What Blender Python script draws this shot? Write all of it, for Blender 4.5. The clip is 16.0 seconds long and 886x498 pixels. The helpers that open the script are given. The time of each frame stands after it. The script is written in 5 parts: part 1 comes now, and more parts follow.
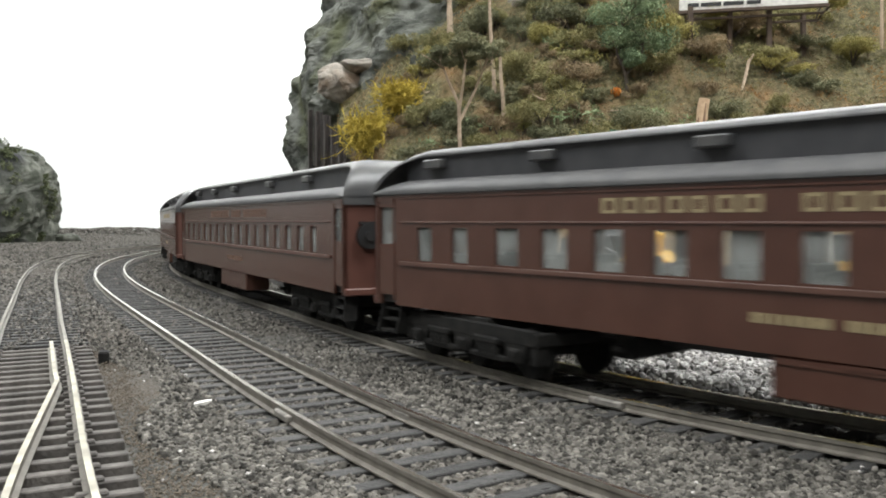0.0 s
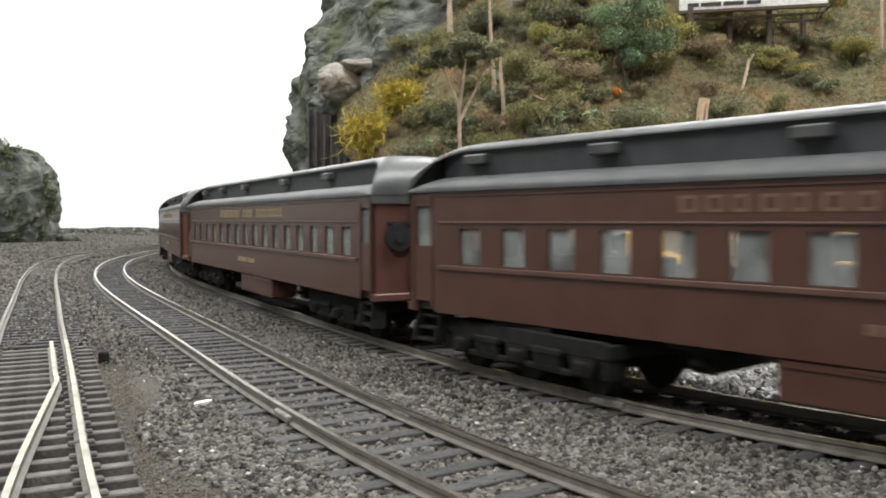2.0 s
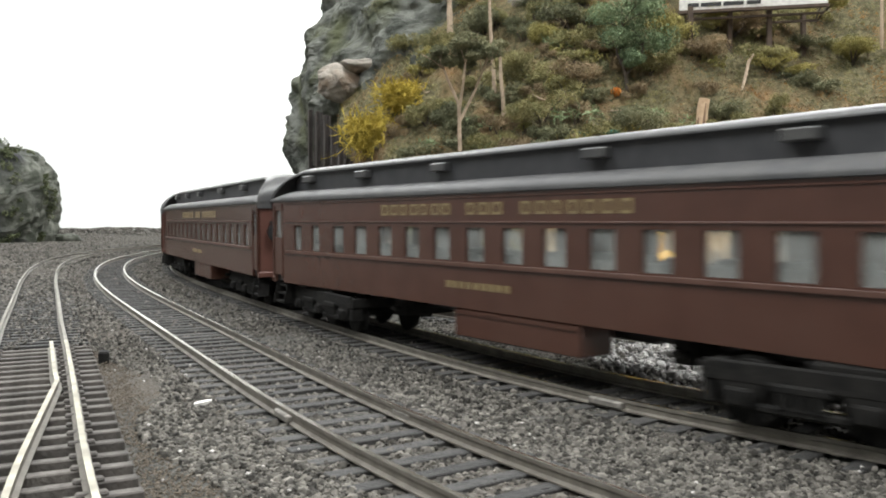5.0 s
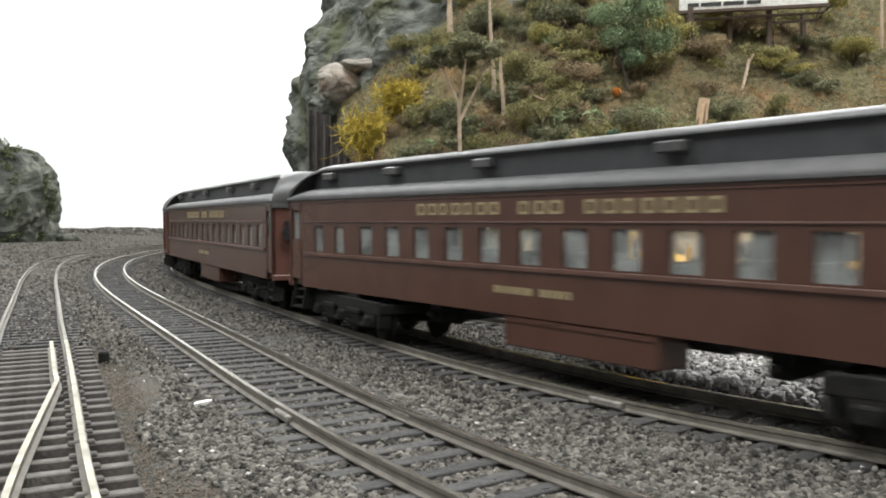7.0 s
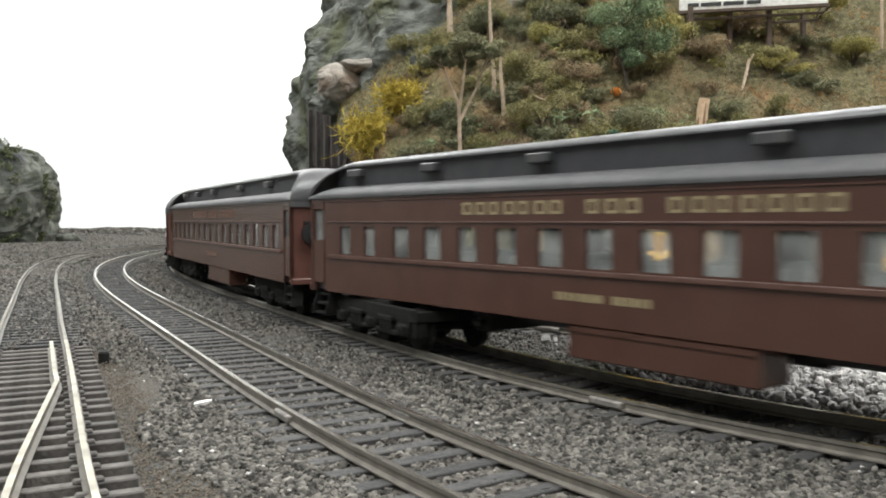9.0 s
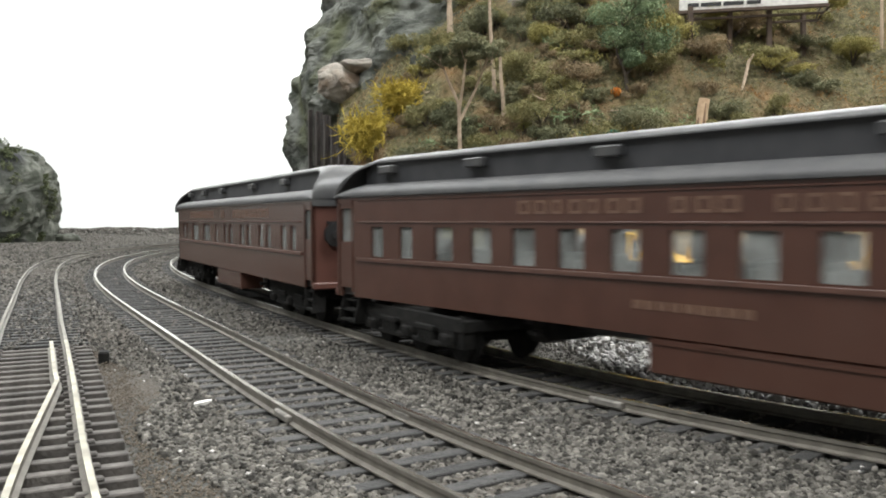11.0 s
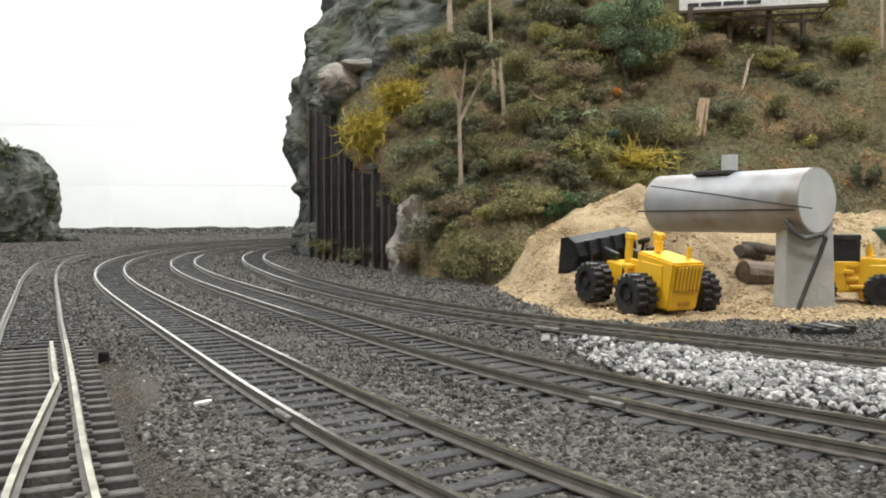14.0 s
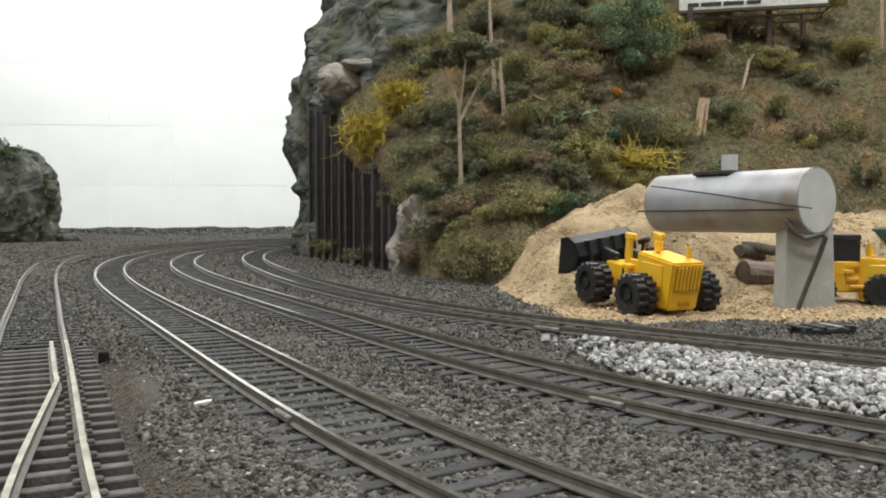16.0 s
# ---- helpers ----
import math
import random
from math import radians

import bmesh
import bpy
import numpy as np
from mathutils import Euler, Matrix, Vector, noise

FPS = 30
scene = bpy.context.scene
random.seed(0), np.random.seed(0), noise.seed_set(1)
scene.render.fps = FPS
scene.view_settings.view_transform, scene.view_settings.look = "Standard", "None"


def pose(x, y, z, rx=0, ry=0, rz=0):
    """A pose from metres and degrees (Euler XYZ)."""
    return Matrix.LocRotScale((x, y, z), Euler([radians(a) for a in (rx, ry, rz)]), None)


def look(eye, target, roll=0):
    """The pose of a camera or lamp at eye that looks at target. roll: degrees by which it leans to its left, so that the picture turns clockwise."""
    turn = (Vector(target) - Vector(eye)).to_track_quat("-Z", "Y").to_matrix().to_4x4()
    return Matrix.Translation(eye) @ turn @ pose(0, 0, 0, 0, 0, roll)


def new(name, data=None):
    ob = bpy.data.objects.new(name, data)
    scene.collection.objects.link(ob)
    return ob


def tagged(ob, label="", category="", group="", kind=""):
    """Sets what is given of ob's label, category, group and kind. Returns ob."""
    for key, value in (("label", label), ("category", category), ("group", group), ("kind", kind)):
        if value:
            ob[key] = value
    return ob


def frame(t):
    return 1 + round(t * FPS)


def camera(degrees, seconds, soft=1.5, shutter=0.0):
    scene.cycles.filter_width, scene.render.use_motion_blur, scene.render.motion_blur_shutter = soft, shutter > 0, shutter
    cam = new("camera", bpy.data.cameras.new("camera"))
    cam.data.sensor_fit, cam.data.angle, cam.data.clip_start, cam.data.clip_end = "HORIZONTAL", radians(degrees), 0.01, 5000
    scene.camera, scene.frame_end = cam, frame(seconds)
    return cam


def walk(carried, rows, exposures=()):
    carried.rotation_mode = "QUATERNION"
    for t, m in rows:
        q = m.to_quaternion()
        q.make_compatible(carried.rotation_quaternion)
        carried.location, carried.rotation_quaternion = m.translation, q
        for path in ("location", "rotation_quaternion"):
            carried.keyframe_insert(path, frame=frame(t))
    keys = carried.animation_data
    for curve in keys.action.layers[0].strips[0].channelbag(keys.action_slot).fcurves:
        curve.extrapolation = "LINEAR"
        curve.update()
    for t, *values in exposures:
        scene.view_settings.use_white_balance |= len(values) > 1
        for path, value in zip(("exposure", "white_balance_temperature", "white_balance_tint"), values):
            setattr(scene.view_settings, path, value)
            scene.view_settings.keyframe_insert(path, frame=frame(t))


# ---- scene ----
MM = 0.001
RAIL = 3.6          # rail top above the ballast, mm
EYE = (0.0, 0.0, 0.0365)
cam = camera(55.2, 16.0, soft=1.9, shutter=0.5)
_cm = look(EYE, (0.0, 1.5, 0.0365 - 0.055), roll=-0.25)
walk(cam, [(0.0, _cm), (16.0, _cm)],
     exposures=[(0.0, 0.58), (11.8, 0.56), (12.6, 0.50), (13.6, 0.36), (14.3, 0.17), (15.0, 0.06), (16.0, 0.02)])

# ---- light: fluorescent ceiling fittings in a closed white room ----
world = bpy.data.worlds.new("room_air")
world.use_nodes = True
world.node_tree.nodes["Background"].inputs[0].default_value = (0.9, 0.95, 1.0, 1)
world.node_tree.nodes["Background"].inputs[1].default_value = 0.02
scene.world = world
CEIL = 1.55
LAMPS = [(-0.95, 2.35), (0.6, 1.9), (-1.2, 0.4), (0.6, 0.1), (1.9, 0.8), (-0.4, -1.2)]
POWER = 25.0
for lx, ly in LAMPS:
    ld = bpy.data.lights.new("fluorescent_tube_light", "AREA")
    ld.shape, ld.size, ld.size_y, ld.energy = "RECTANGLE", 1.2, 0.3, POWER
    ld.color = (0.95, 0.97, 0.97)
    lo = new("fluorescent_tube_light", ld)
    lo.location = (lx, ly, CEIL - 0.09)


# ---- materials ----
def mat(name, c1, c2=None, rough=0.7, metal=0.0, scale=300.0, bump=0.0, bscale=None, detail=6.0, lo=0.35, hi=0.65, c3=None, s3=60.0, spec=None, rand=0.0, island=0.0, coord="Object"):
    """A node material: two colours mixed by noise, a third by a coarser noise, fine relief."""
    m = bpy.data.materials.new(name)
    m.use_nodes = True
    nt = m.node_tree
    b = nt.nodes["Principled BSDF"]
    b.inputs["Roughness"].default_value = rough
    b.inputs["Metallic"].default_value = metal
    if spec is not None:
        b.inputs["Specular IOR Level"].default_value = spec
    tc = nt.nodes.new("ShaderNodeTexCoord")
    geo = nt.nodes.new("ShaderNodeNewGeometry")
    src = tc.outputs["Object"] if coord == "Object" else geo.outputs["Position"]

    def noise_fac(s, a, z, det=detail):
        n = nt.nodes.new("ShaderNodeTexNoise")
        n.inputs["Scale"].default_value = s
        n.inputs["Detail"].default_value = det
        nt.links.new(src, n.inputs["Vector"])
        r = nt.nodes.new("ShaderNodeMapRange")
        r.inputs["From Min"].default_value, r.inputs["From Max"].default_value = a, z
        nt.links.new(n.outputs["Fac"], r.inputs["Value"])
        return r.outputs["Result"], n

    def mix(fac, a, c):
        x = nt.nodes.new("ShaderNodeMix")
        x.data_type = "RGBA"
        nt.links.new(fac, x.inputs["Factor"])
        for sock, v in ((x.inputs["A"], a), (x.inputs["B"], c)):
            if isinstance(v, tuple):
                sock.default_value = (*v, 1)
            else:
                nt.links.new(v, sock)
        return x.outputs["Result"]

    col = None
    if c2 is None:
        c2 = tuple(v * 0.82 for v in c1)
    f, n = noise_fac(scale, lo, hi)
    col = mix(f, tuple(c1), tuple(c2))
    if c3 is not None:
        f3, _ = noise_fac(s3, 0.48, 0.68, 4.0)
        col = mix(f3, col, tuple(c3))
    for amount, out in ((rand, "obj"), (island, "isl")):
        if amount:
            if out == "obj":
                o = nt.nodes.new("ShaderNodeObjectInfo").outputs["Random"]
            else:
                o = geo.outputs["Random Per Island"]
            r = nt.nodes.new("ShaderNodeMapRange")
            r.inputs["To Min"].default_value, r.inputs["To Max"].default_value = 1 - amount, 1 + amount
            nt.links.new(o, r.inputs["Value"])
            h = nt.nodes.new("ShaderNodeHueSaturation")
            nt.links.new(r.outputs["Result"], h.inputs["Value"])
            nt.links.new(col, h.inputs["Color"])
            col = h.outputs["Color"]
    nt.links.new(col, b.inputs["Base Color"])
    if bump:
        bn = nt.nodes.new("ShaderNodeTexNoise")
        bn.inputs["Scale"].default_value = bscale or scale * 3
        bn.inputs["Detail"].default_value = 5.0
        nt.links.new(src, bn.inputs["Vector"])
        bp = nt.nodes.new("ShaderNodeBump")
        bp.inputs["Strength"].default_value = min(1.0, bump)
        bp.inputs["Distance"].default_value = 0.001
        nt.links.new(bn.outputs["Fac"], bp.inputs["Height"])
        nt.links.new(bp.outputs["Normal"], b.inputs["Normal"])
    return m


M_BALLAST = mat("ballast_bed", (0.040, 0.038, 0.034), (0.105, 0.100, 0.090), 0.95, scale=900, bump=1.0, bscale=900, c3=(0.09, 0.075, 0.06), s3=14, spec=0.2)
M_GRAIN = mat("ballast_grain", (0.061, 0.057, 0.050), (0.131, 0.122, 0.108), 0.95, scale=500, island=0.75, spec=0.2)
M_RAIL = mat("weathered_rail", (0.104, 0.094, 0.078), (0.160, 0.146, 0.123), 0.6, 0.1, scale=300, bump=0.1)
M_SIDING_TOP = mat("dull_yellowed_rail_top", (0.40, 0.38, 0.30), (0.23, 0.215, 0.175), 0.6, 0.25, scale=200)
M_SIDING_OLD = mat("tarnished_rail_top", (0.21, 0.195, 0.165), (0.13, 0.12, 0.10), 0.62, 0.2, scale=200)
M_RAILTOP = mat("polished_rail_top", (0.74, 0.72, 0.66), (0.6, 0.57, 0.5), 0.22, 1.0, scale=200)
M_TIE = mat("dark_tie", (0.026, 0.025, 0.025), (0.055, 0.053, 0.050), 0.85, scale=700, bump=0.4, rand=0.3)
M_TIE_GREY = mat("grey_tie", (0.052, 0.046, 0.041), (0.100, 0.090, 0.080), 0.8, scale=500, bump=0.3, rand=0.25)
M_WALL = mat("white_block_paint", (0.89, 0.90, 0.88), (0.84, 0.85, 0.83), 0.6, scale=5, bump=0.3, bscale=60)
M_CEIL = mat("ceiling_paint", (0.8, 0.8, 0.78), (0.72, 0.72, 0.7), 0.8, scale=3)
M_FLOOR = mat("room_floor", (0.25, 0.24, 0.22), (0.32, 0.31, 0.29), 0.6, scale=4)
M_CAR = mat("tuscan_red_paint", (0.074, 0.0335, 0.024), (0.061, 0.027, 0.0195), 0.25, scale=120, bump=0.05, c3=(0.074, 0.036, 0.0265), s3=40)
# Paler than the car sides: the strips' edge highlight is put into the colour.
M_TRIM = mat("highlit_trim_paint", (0.100, 0.049, 0.036), (0.072, 0.034, 0.0245), 0.45, scale=150)
M_CAR_END = mat("bright_tuscan_red", (0.098, 0.039, 0.028), (0.077, 0.031, 0.022), 0.5, scale=120)
M_ROOF = mat("grey_black_roof", (0.052, 0.052, 0.054), (0.075, 0.074, 0.072), 0.40, scale=200, bump=0.05)
M_ROOF_LOW = mat("dull_black_roof", (0.040, 0.040, 0.042), (0.062, 0.061, 0.060), 0.58, scale=200, bump=0.08)
M_CLERESTORY = mat("grey_black_clerestory", (0.026, 0.027, 0.030), (0.040, 0.040, 0.043), 0.55, scale=200)
M_BLACK = mat("black_plastic", (0.012, 0.012, 0.013), (0.022, 0.021, 0.02), 0.5, scale=300)
M_TRUCK = mat("dirty_black_truck", (0.008, 0.0078, 0.0074), (0.017, 0.016, 0.0145), 0.85, scale=500, bump=0.2, spec=0.2)
M_GOLD = mat("gold_lettering", (0.29, 0.235, 0.13), (0.22, 0.175, 0.095), 0.5, scale=900)
M_GOLD_DIM = mat("worn_gold_lettering", (0.23, 0.175, 0.08), (0.16, 0.115, 0.055), 0.5, scale=900)
M_GOLD_FAINT = mat("rubbed_gold_lettering", (0.15, 0.085, 0.055), (0.11, 0.06, 0.04), 0.5, scale=900)


def pane_material():
    m = bpy.data.materials.new("milky_window_plastic")
    m.use_nodes = True
    nt = m.node_tree
    b = nt.nodes["Principled BSDF"]
    b.inputs["Base Color"].default_value = (0.45, 0.47, 0.45, 1)
    b.inputs["Roughness"].default_value = 0.25
    tr = nt.nodes.new("ShaderNodeBsdfTransparent")
    mx = nt.nodes.new("ShaderNodeMixShader")
    tc = nt.nodes.new("ShaderNodeTexCoord")
    n = nt.nodes.new("ShaderNodeTexNoise")
    n.inputs["Scale"].default_value = 160
    nt.links.new(tc.outputs["Object"], n.inputs["Vector"])
    r = nt.nodes.new("ShaderNodeMapRange")
    r.inputs["From Min"].default_value, r.inputs["From Max"].default_value = 0.3, 0.7
    r.inputs["To Min"].default_value, r.inputs["To Max"].default_value = 0.62, 0.88
    nt.links.new(n.outputs["Fac"], r.inputs["Value"])
    nt.links.new(r.outputs["Result"], mx.inputs[0])
    nt.links.new(b.outputs[0], mx.inputs[1])
    nt.links.new(tr.outputs[0], mx.inputs[2])
    nt.links.new(mx.outputs[0], nt.nodes["Material Output"].inputs[0])
    return m


M_PANE = pane_material()


# ---- mesh helpers; all lengths in millimetres ----
def mesh_of(name, bm, material, smooth=False):
    me = bpy.data.meshes.new(name)
    bm.normal_update()
    bm.to_mesh(me)
    bm.free()
    me.transform(Matrix.Scale(MM, 4))
    mats = material if isinstance(material, (list, tuple)) else [material]
    for q in mats:
        me.materials.append(q)
    if smooth:
        me.shade_smooth()
        if smooth != "all":
            me.set_sharp_from_angle(angle=radians(35))
    return me


def part(name, bm, material, parent=None, label="", at=None, smooth=False):
    """One mesh object, under a thing or a part (or on its own)."""
    ob = new(name, mesh_of(name, bm, material, smooth))
    if parent is not None:
        ob.parent = parent
    if at is not None:
        ob.matrix_basis = at
    if label:
        tagged(ob, label)
    return ob


def thing(name, label, category, group="", kind="", at=None):
    ob = new(name)
    ob.empty_display_size = 0.005
    if at is not None:
        ob.matrix_basis = at
    return tagged(ob, label, category, group, kind)


def raw(name, verts, faces, material, parent=None, label="", smooth=False):
    """One mesh object from arrays in millimetres."""
    me = bpy.data.meshes.new(name)
    v = np.asarray(verts, float) * MM
    me.from_pydata(v.tolist(), [], faces if isinstance(faces, list) else faces.tolist())
    me.materials.append(material)
    if smooth:
        me.shade_smooth()
    ob = new(name, me)
    if parent is not None:
        ob.parent = parent
    if label:
        tagged(ob, label)
    return ob


def box(bm, x0, x1, y0, y1, z0, z1, bevel=0.0, m=None, mi=0):
    vs = [bm.verts.new(p) for p in ((x0, y0, z0), (x1, y0, z0), (x1, y1, z0), (x0, y1, z0), (x0, y0, z1), (x1, y0, z1), (x1, y1, z1), (x0, y1, z1))]
    fs = [bm.faces.new([vs[i] for i in q]) for q in ((3, 2, 1, 0), (4, 5, 6, 7), (0, 1, 5, 4), (1, 2, 6, 5), (2, 3, 7, 6), (3, 0, 4, 7))]
    if bevel:
        r = bmesh.ops.bevel(bm, geom=list({e for f in fs for e in f.edges}), offset=bevel, segments=1, affect="EDGES", profile=0.5)
        fs = r["faces"] + [f for f in fs if f.is_valid]
        vs = list({v for f in fs for v in f.verts})
    for f in fs:
        f.material_index = mi
    if m is not None:
        bmesh.ops.transform(bm, matrix=m, verts=vs)
    return vs


def cyl(bm, a, b, r, r2=None, n=12, cap=True, mi=0):
    """A cylinder or cone from a to b."""
    a, b = Vector(a), Vector(b)
    d = b - a
    q = d.to_track_quat("Z", "Y").to_matrix()
    rings = []
    for p, rr in ((a, r), (b, r if r2 is None else r2)):
        rings.append([bm.verts.new(p + q @ Vector((rr * math.cos(2 * math.pi * i / n), rr * math.sin(2 * math.pi * i / n), 0))) for i in range(n)])
    for i in range(n):
        bm.faces.new((rings[0][i], rings[0][(i + 1) % n], rings[1][(i + 1) % n], rings[1][i])).material_index = mi
    if cap:
        bm.faces.new(rings[0][::-1]).material_index = mi
        bm.faces.new(rings[1]).material_index = mi
    return rings[0] + rings[1]


def tube(bm, pts, radii, n=6, cap=True):
    """A tube along points, with a radius at each."""
    pts = [Vector(p) for p in pts]
    rings = []
    for i, p in enumerate(pts):
        d = pts[min(i + 1, len(pts) - 1)] - pts[max(i - 1, 0)]
        q = d.to_track_quat("Z", "Y").to_matrix()
        r = radii[i] if isinstance(radii, (list, tuple)) else radii
        rings.append([bm.verts.new(p + q @ Vector((r * math.cos(2 * math.pi * k / n), r * math.sin(2 * math.pi * k / n), 0))) for k in range(n)])
    for i in range(len(rings) - 1):
        for k in range(n):
            bm.faces.new((rings[i][k], rings[i][(k + 1) % n], rings[i + 1][(k + 1) % n], rings[i + 1][k]))
    if cap:
        bm.faces.new(rings[0][::-1])
        bm.faces.new(rings[-1])


def spline_xy(cp, n=40):
    """A natural cubic spline through plan points."""
    cp = np.asarray(cp, float)
    t = np.r_[0, np.cumsum(np.hypot(*np.diff(cp, axis=0).T) ** 0.5)]
    k, hh = len(t), np.diff(t)
    a, b = np.eye(k), np.zeros((k, 2))
    for i in range(1, k - 1):
        a[i, i - 1], a[i, i], a[i, i + 1] = hh[i - 1], 2 * (hh[i - 1] + hh[i]), hh[i]
        b[i] = 6 * ((cp[i + 1] - cp[i]) / hh[i] - (cp[i] - cp[i - 1]) / hh[i - 1])
    mm = np.linalg.solve(a, b)
    u = np.linspace(0, t[-1], (k - 1) * n + 1)
    j = np.clip(np.searchsorted(t, u) - 1, 0, k - 2)
    p, q = ((t[j + 1] - u) / hh[j])[:, None], ((u - t[j]) / hh[j])[:, None]
    h2 = (hh[j] ** 2 / 6)[:, None]
    return p * cp[j] + q * cp[j + 1] + (p ** 3 - p) * h2 * mm[j] + (q ** 3 - q) * h2 * mm[j + 1]


# ---- track plan: centre lines from the near end to the far curve ----
PLAN = {
    1: [(-49.8, 97), (-59.3, 116.5), (-77.3, 155), (-112.6, 230), (-133.6, 274), (-173.7, 360), (-229.5, 480), (-289.3, 620), (-334.9, 760), (-359.9, 900), (-363.1, 1000), (-356.3, 1080)],
    2: [(19.2, 90), (1.8, 115), (-19.4, 150), (-46.4, 200), (-83.1, 270), (-130.0, 360), (-187.7, 480), (-241.4, 620), (-277.1, 760), (-294.1, 900), (-295.1, 1000), (-289.6, 1080)],
    3: [(79.2, 115), (45.9, 150), (11.1, 200), (-28.0, 270), (-75.0, 360), (-133.9, 480), (-190.2, 620), (-226.7, 760), (-240.2, 900), (-235.4, 1000)],
    4: [(104.7, 200), (34.8, 270), (-28.7, 360), (-84.2, 480), (-133.8, 620), (-169.9, 760), (-185.5, 900), (-180.1, 1000)],
}
NEAR = {1: 160.0, 2: 700.0, 3: 2600.0, 4: 900.0}
FAR = {1: 1500.0, 2: 1500.0, 3: 1700.0, 4: 1300.0}
RADIUS = {1: 1050.0, 2: 960.0, 3: 900.0, 4: 840.0}
BEND = {1: 0.0, 2: -0.0013, 3: -0.0013, 4: 0.0}   # turn per mm of the first 350 mm outside the view


class Line:
    """A plan curve, by its length."""

    def __init__(self, k):
        c = spline_xy(PLAN[k])
        d0, d1 = c[0] - c[1], c[-1] - c[-2]
        d0, d1 = d0 / np.hypot(*d0), d1 / np.hypot(*d1)
        near, p, h = [], c[0].copy(), math.atan2(d0[1], d0[0])
        for i in range(int(NEAR[k] / 10)):
            h += 10 * BEND[k] if i < 35 else 0.0
            p = p + 10 * np.array([math.cos(h), math.sin(h)])
            near.append(p.copy())
        near.reverse()
        h = math.atan2(d1[1], d1[0])
        far, p = [], c[-1].copy()
        for _ in range(int(FAR[k] / 10)):
            h -= 10 / RADIUS[k]
            p = p + 10 * np.array([math.cos(h), math.sin(h)])
            far.append(p.copy())
        self.p = np.vstack([near, c, far])
        self.s = np.r_[0, np.cumsum(np.hypot(*np.diff(self.p, axis=0).T))]
        self.zero = self.s[len(near)]

    def at(self, s):
        return np.array([np.interp(s, self.s, self.p[:, 0]), np.interp(s, self.s, self.p[:, 1])])

    def way(self, s):
        d = self.at(s + 2) - self.at(s - 2)
        return d / np.hypot(*d)


LINES = {k: Line(k) for k in PLAN}


# ---- hill height, in millimetres ----
FOOT = [(-160, 880, 170, 2.2), (-121, 792, 128, 1.6), (-75, 682, 95, 1.1), (-30, 578, 45, 0.95), (0, 500, 14, 0.9), (22, 430, 4, 0.85), (60, 432, 2, 0.75), (130, 455, 2, 0.72), (260, 450, 2, 0.7), (700, 380, 2, 0.7)]


def hill_z(x, y):
    x, y = np.asarray(x, float), np.asarray(y, float)
    total, z = np.zeros(x.shape), np.zeros(x.shape)
    for (x0, y0, w0, s0), (x1, y1, w1, s1) in zip(FOOT, FOOT[1:]):
        dx, dy = x1 - x0, y1 - y0
        ll = math.hypot(dx, dy)
        t = np.clip(((x - x0) * dx + (y - y0) * dy) / ll ** 2, 0, 1)
        ex, ey = x - x0 - t * dx, y - y0 - t * dy
        d = np.hypot(ex, ey)
        side = (dx * ey - dy * ex) > 0
        w, sl = w0 + t * (w1 - w0), s0 + t * (s1 - s0)
        zz = np.where(side, w * np.clip(d / 9, 0, 1) + sl * d, -d)
        k = (10.0 / (d + 0.5)) ** 8
        z, total = z + zz * k, total + k
    z = z / total
    back = (772 - np.hypot(x - 640, y - 930)) * 6.0
    return np.minimum(np.minimum(z, back), 420)


# ---- room ----
BLOCK_W, BLOCK_H = 406.0, 203.0


def room():
    """White block room; the north wall stands nine degrees askew to the view."""
    bm = bmesh.new()
    box(bm, -3600, 5400, 1.4, 200, -1100, 1600)
    w = tagged(part("wall_north", bm, M_WALL, at=pose(-0.990, 2.900, 0, 0, 0, 8.9)), "white painted concrete block wall behind the layout", "wall", kind="structure")
    bm = bmesh.new()
    box(bm, -BLOCK_W / 2 + 0.3, BLOCK_W / 2 - 0.3, 0, 8, -BLOCK_H / 2 + 0.3, BLOCK_H / 2 - 0.3, 0.7)
    me = mesh_of("block", bm, M_WALL)
    for r in range(-1, 8):
        for c in range(-5, 9):
            ob = new("block", me)
            ob.parent = w
            x = -338 + 203 + c * BLOCK_W + (BLOCK_W / 2 if r % 2 else 0)
            ob.matrix_basis = pose(x * MM, random.uniform(-0.4, 0.4) * MM, (151 + (r + 0.5) * BLOCK_H) * MM)
    for nm, q in (("wall_south", (-4000, 4000, -3200, -3000, -1100, 1600)), ("wall_west", (-4200, -4000, -3200, 4300, -1100, 1600)), ("wall_east", (4000, 4200, -3200, 4300, -1100, 1600))):
        bm = bmesh.new()
        box(bm, *q)
        tagged(part(nm, bm, M_WALL), "plain white painted room wall", "wall", kind="structure")
    bm = bmesh.new()
    box(bm, -4200, 4200, -3200, 4300, 1550, 1650)
    tagged(part("ceiling", bm, M_CEIL), "plain off-white room ceiling", "ceiling", kind="structure")
    bm = bmesh.new()
    box(bm, -4200, 4200, -3200, 4300, -1200, -1100)
    tagged(part("floor", bm, M_FLOOR), "grey concrete room floor", "floor", kind="structure")


def track_gap(x, y, ks=(2, 3, 4)):
    """Distance of plan points to the nearest of some centre lines."""
    x, y = np.ravel(x), np.ravel(y)
    best = np.full(x.shape, 1e9)
    for k in ks:
        p = LINES[k].p[::3]
        for i in range(0, len(x), 20000):
            d = np.hypot(x[i:i + 20000, None] - p[None, :, 0], y[i:i + 20000, None] - p[None, :, 1]).min(1)
            best[i:i + 20000] = np.minimum(best[i:i + 20000], d)
    return best


def bed_z(x, y):
    """Ballast piled up round the ties of the three through tracks."""
    d = track_gap(x, y).reshape(np.shape(x))
    return 0.72 * np.clip((22 - d) / 6, 0, 1)


